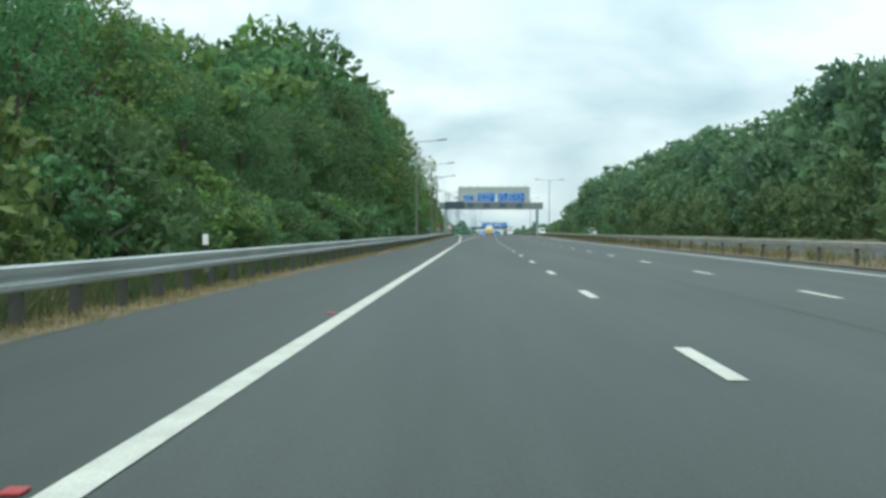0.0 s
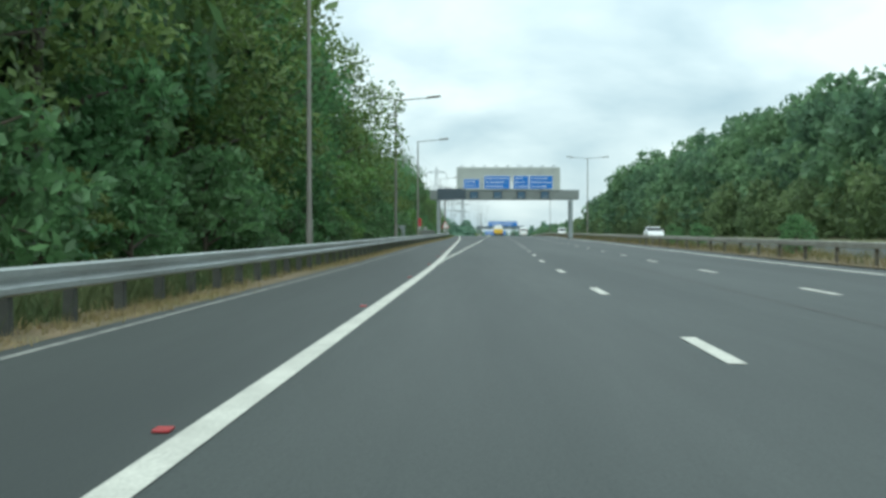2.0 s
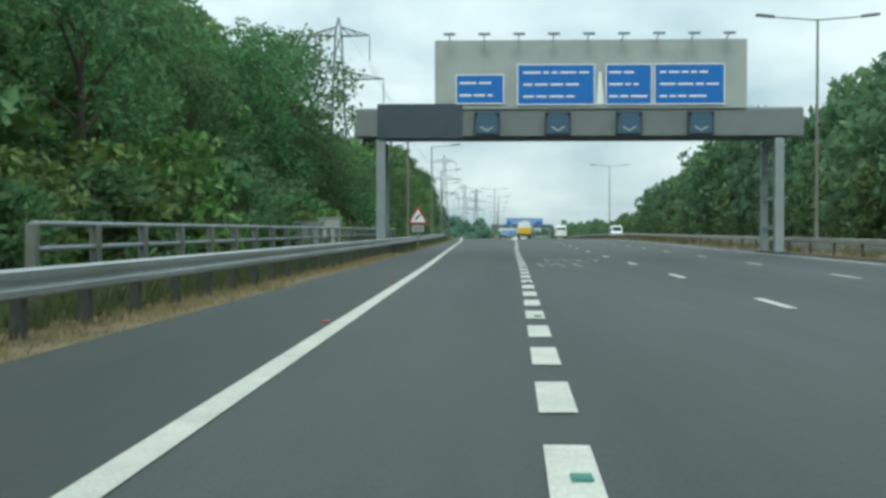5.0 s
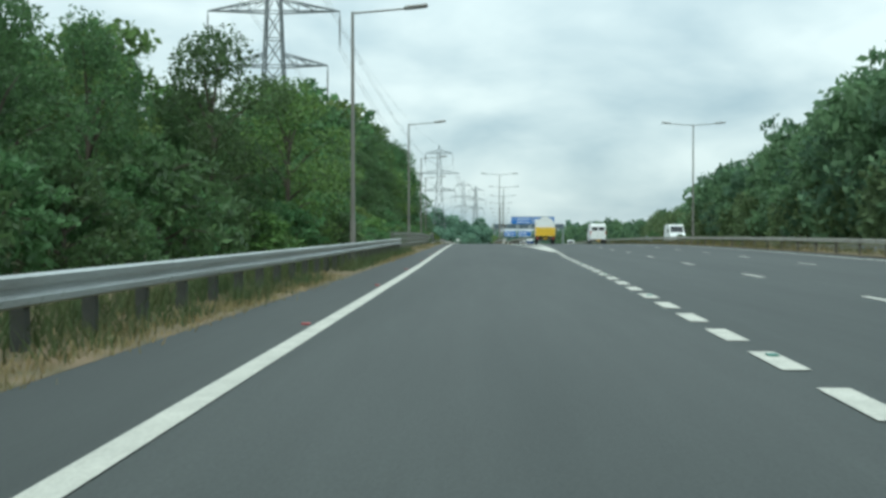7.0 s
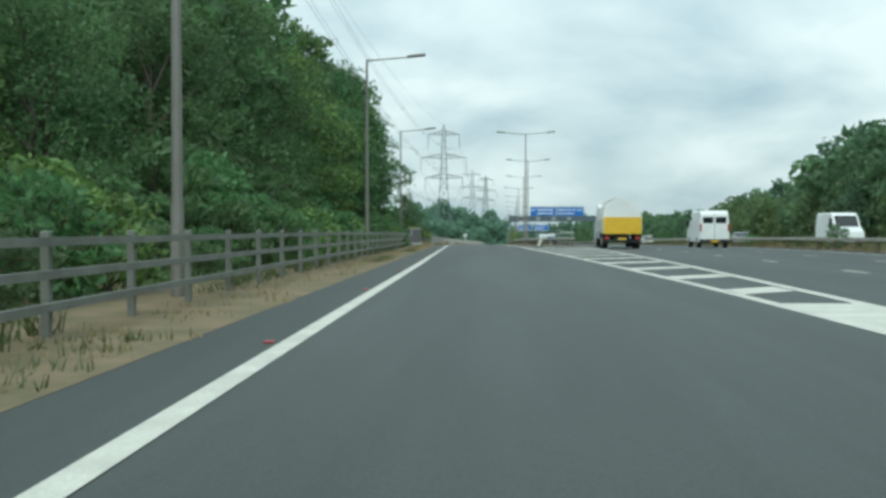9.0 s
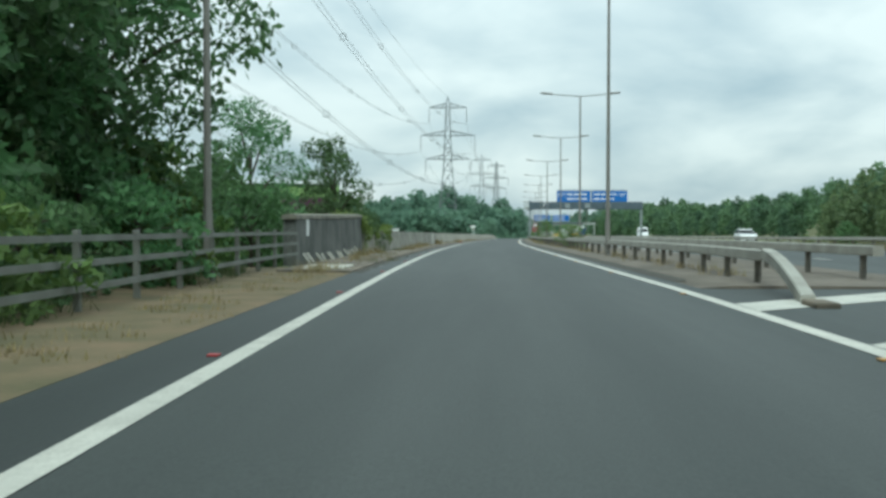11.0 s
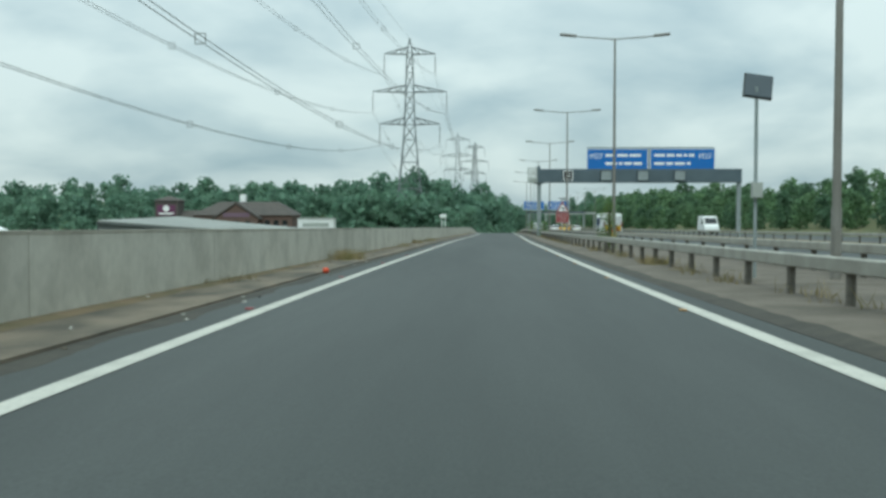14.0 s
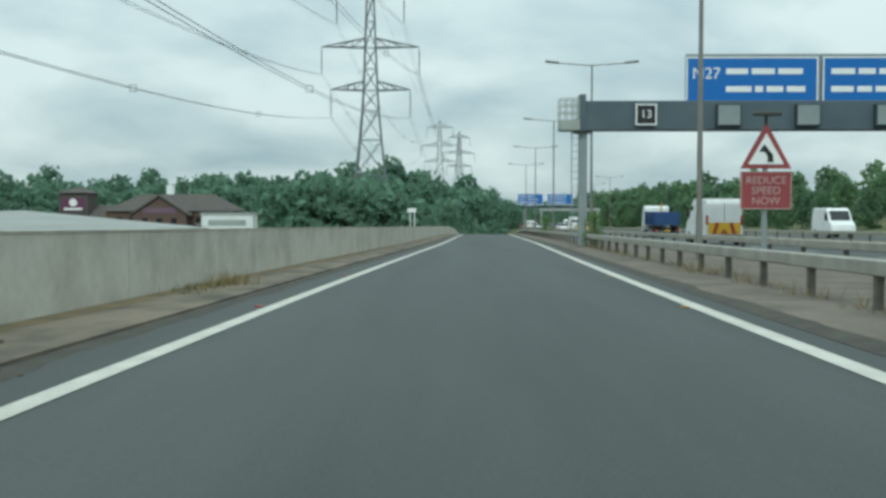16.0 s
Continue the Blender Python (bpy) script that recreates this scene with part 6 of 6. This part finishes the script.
for k in range(220):
    y = rs.uniform(349, 520)
    spots.append((right(y) + 1.95 + rs.normal() * 0.2, y, 0.035, rs.uniform(0.4, 1.0)))
for yc in (441.5, 421):
    for k in range(20):
        spots.append((right(yc) + 1.8 + rs.normal() * 0.2, yc + rs.normal() * 0.3, 0.035, 0.8))
blades("nose_weeds", spots, 0.28, DRY, "sparse dry weeds under the slip road barrier", 4, 14)
spots = []
for k in range(3000):
    y = rs.uniform(20, 420)
    spots.append((main(y) + rs.uniform(12.3, 15.2), y, 0.03, rs.uniform(0.6, 1.4)))
blades("reserve_grass", spots[:2300], 0.42, GRASS, "tall green and brown grass on the central reserve", 6, 12)
blades("reserve_straw", spots[2300:], 0.34, DRY, "straw-coloured grass on the central reserve", 7, 12)

for i, (y0, h) in enumerate(((390.6, 1.35), (423, 2.15), (456.4, 2.1), (520, 1.6), (560, 1.8))):
    b = tree(200 + i, h, (1.0, 0.85, 0.42, 0.6, 0.6)[i], (7000, 7000, 3200, 4000, 4000)[i], 0.027, BRIGHTLEAF, "self-sown feathery green bush beside the barrier", low=0.04, airy=1.3, group="barrier bushes", name="bush")
    b.matrix_basis = pose(right(y0) + 2.25, y0, 0.08)
for i in range(14):
    y = random.uniform(30, 420)
    b = copy_thing(bushes[i % 4], pose(main(y) + 14.2, y, 0.0) @ Matrix.Diagonal((0.5, 0.5, 0.55, 1)))

dirt = part("wall_dirt", strip(steps(379, 600, 0.8), lambda y: left(y) - 2.06, lambda y: left(y) - 1.76 + 0.18 * noise.noise((y * 0.7, 1.0, 0)), lambda y: 0.075 + ramp_z(y), lambda y: 0.056 + ramp_z(y)), SOIL)
tagged(dirt, "brown dirt gathered along the foot of the wall", "dirt", kind="structure")

silt = part("gutter_silt", strip(steps(352, 600, 0.25), lambda y: left(y) - 0.875, lambda y: left(y) - 0.60 + 0.16 * noise.noise((y * 0.5, 4.0, 0)) + 0.07 * noise.noise((y * 2.3, 9.0, 0)), lambda y: 0.004 + ramp_z(y), lambda y: -0.0018 + ramp_z(y)), SILT)
bank = part("kerb_dirt", strip(steps(348, 600, 0.25), lambda y: right(y) + 0.45, lambda y: right(y) + 0.70 + 0.12 * noise.noise((y * 0.4, 7.0, 0)) + 0.07 * noise.noise((y * 1.9, 3.0, 0)), lambda y: 0.004 + ramp_z(y), lambda y: 0.05 + ramp_z(y)), SILT)
tagged(bank, "dark grit washed against the kerb of the gravelly strip", "dirt", kind="structure")
tagged(silt, "dark damp silt lying in the gutter of the slip road", "dirt", kind="structure")
# flecks left of an older edge line
for k in range(150):
    y = 352 + 0.42 * k + random.uniform(-0.06, 0.06)
    if random.random() < 0.6:
        part("paint_fleck", strip([y, y + random.uniform(0.06, 0.16)], lambda v: left(v) + 0.17, lambda v: left(v) + 0.17 + random.uniform(0.015, 0.04), level(0.0035)), PAINT, slip)
for k in range(26):
    y, u = random.uniform(352, 402), -random.uniform(0.2, 0.85)
    bm = box(random.uniform(0.015, 0.035), random.uniform(0.015, 0.04), 0.01, bevel=0.002)
    part("paint_chip", bm, PALECONC, slip, at=pose(left(y) + u, y, -0.004, 0, 0, random.uniform(0, 180)))

# ivy over the abutment wall
def ivy_x(y):
    return left(y) - 2.75 + (y - 372.3) * 0.085


clumps = []
for k in range(30):
    y = random.uniform(372.2, 378.8)
    clumps.append((ivy_x(y) - 0.15 + random.uniform(-0.2, 0.14), y, random.uniform(0.92, 1.2), random.uniform(0.13, 0.25), random.uniform(0.10, 0.19)))
for yc, low in ((372.4, 0.35), (373.1, 0.62), (374.6, 0.45), (375.1, 0.7), (377.4, 0.62), (378.2, 0.5)):
    for k in range(4):
        z = low + (0.95 - low) * k / 3
        clumps.append((ivy_x(yc) + random.uniform(0.0, 0.06), yc + random.uniform(-0.15, 0.15), z, 0.06 + 0.11 * z, 0.13))
for k in range(9):
    y = random.uniform(371.7, 372.7)
    clumps.append((ivy_x(y) + random.uniform(-0.15, 0.1), y, random.uniform(0.9, 1.55), random.uniform(0.12, 0.22), random.uniform(0.14, 0.22)))
for k in range(34):
    y = random.uniform(371.5, 379)
    clumps.append((left(y) - 3.6 + random.uniform(-0.6, 0.3), y, random.uniform(0.7, 1.55), random.uniform(0.25, 0.5), random.uniform(0.25, 0.45)))
ivy = thing("ivy", "green ivy trailing over the abutment wall", "climbing plant", at=pose(0, 0, 0))
part("leaves", leaf_mesh("leaves", 9, clumps, 11000, 0.06, [IVYLEAF]), None, ivy)
bm = bmesh.new()
for k in range(9):
    y = 372.6 + 0.7 * k
    rod(bm, (ivy_x(y) + 0.01, y, 0.05), (ivy_x(y) + 0.01, y + random.uniform(-0.3, 0.3), 1.0), 0.016, 0.008, 5)
part("stems", bm, BARK, ivy)

ball = thing("litter_ball", "scuffed orange plastic ball lying in the gutter", "ball", at=pose(left(436.5) - 0.8, 436.5, -0.005))
bm = bmesh.new()
bmesh.ops.create_icosphere(bm, subdivisions=3, radius=0.075)
for v in bm.verts:
    v.co.z += 0.074
    if v.co.z > 0.12:
        v.co.z = 0.12 + (v.co.z - 0.12) * 0.5
part("shell", bm, ORANGE, ball, smooth=True)
lump = thing("litter_bag", "dark crumpled rubbish bag on the raised strip", "rubbish", at=pose(left(417.5) - 1.85, 417.5, 0.055))
bm = bmesh.new()
bmesh.ops.create_icosphere(bm, subdivisions=3, radius=0.2)
for v in bm.verts:
    v.co *= 1 + 0.35 * noise.noise(v.co * 6)
    v.co.z = max(v.co.z * 0.75 + 0.12, 0)
part("bag", bm, BLACK, lump, smooth=True)
slab = part("chamber_cover", box(1.1, 1.7, 0.06, bevel=0.015), CLEANCONC, None, at=pose(left(354) - 1.68, 353.9, 0.035))
tagged(slab, "pale concrete chamber cover set in the raised strip", "slab")
for k in range(120):
    y = random.uniform(353, 480)
    u = random.choice((-0.55, -0.8, -1.2, -1.4, -1.6, -1.9))
    bm = box(random.uniform(0.015, 0.05), random.uniform(0.02, 0.06), random.uniform(0.012, 0.03), bevel=0.004)
    part("stone_chip", bm, random.choice((KERB, PALECONC, BLACK)), footway, at=pose(left(y) + u, y, -0.004 if u > -0.9 else 0.05, 0, 0, random.uniform(0, 180)))


# ---- the whole place follows the fall of the road ----
def basis(ob):
    m = ob.matrix_basis.copy()
    while ob.parent:
        ob = ob.parent
        m = ob.matrix_basis @ m
    return m


def settle(ob):
    """Short things sink as a whole; long ones, and what is laid along them, bend."""
    ys = []
    for o in (ob, *ob.children_recursive):
        if o.type == "MESH":
            m = basis(o)
            ys += [(m @ Vector(c)).y for c in o.bound_box]
    if not ys or max(ys) < RISE_FROM:
        return
    within_long = ob.parent is not None
    single = ob.type == "MESH" and ob.data.users == 1
    if max(ys) - min(ys) < 30 and not (within_long and single):
        ob.location.z += float(fall((max(ys) + min(ys)) / 2))
        return
    if ob.type == "MESH":
        m = np.array(basis(ob))
        co = np.empty(len(ob.data.vertices) * 3, dtype=np.float32)
        ob.data.vertices.foreach_get("co", co)
        co = co.reshape(-1, 3)
        co[:, 2] += fall(co @ m[1, :3] + m[1, 3]) / m[2, 2]
        ob.data.vertices.foreach_set("co", co.ravel())
        ob.data.update()
    for c in ob.children:
        settle(c)


for ob in [o for o in scene.objects if o.parent is None and o.type in ("MESH", "EMPTY")]:
    settle(ob)
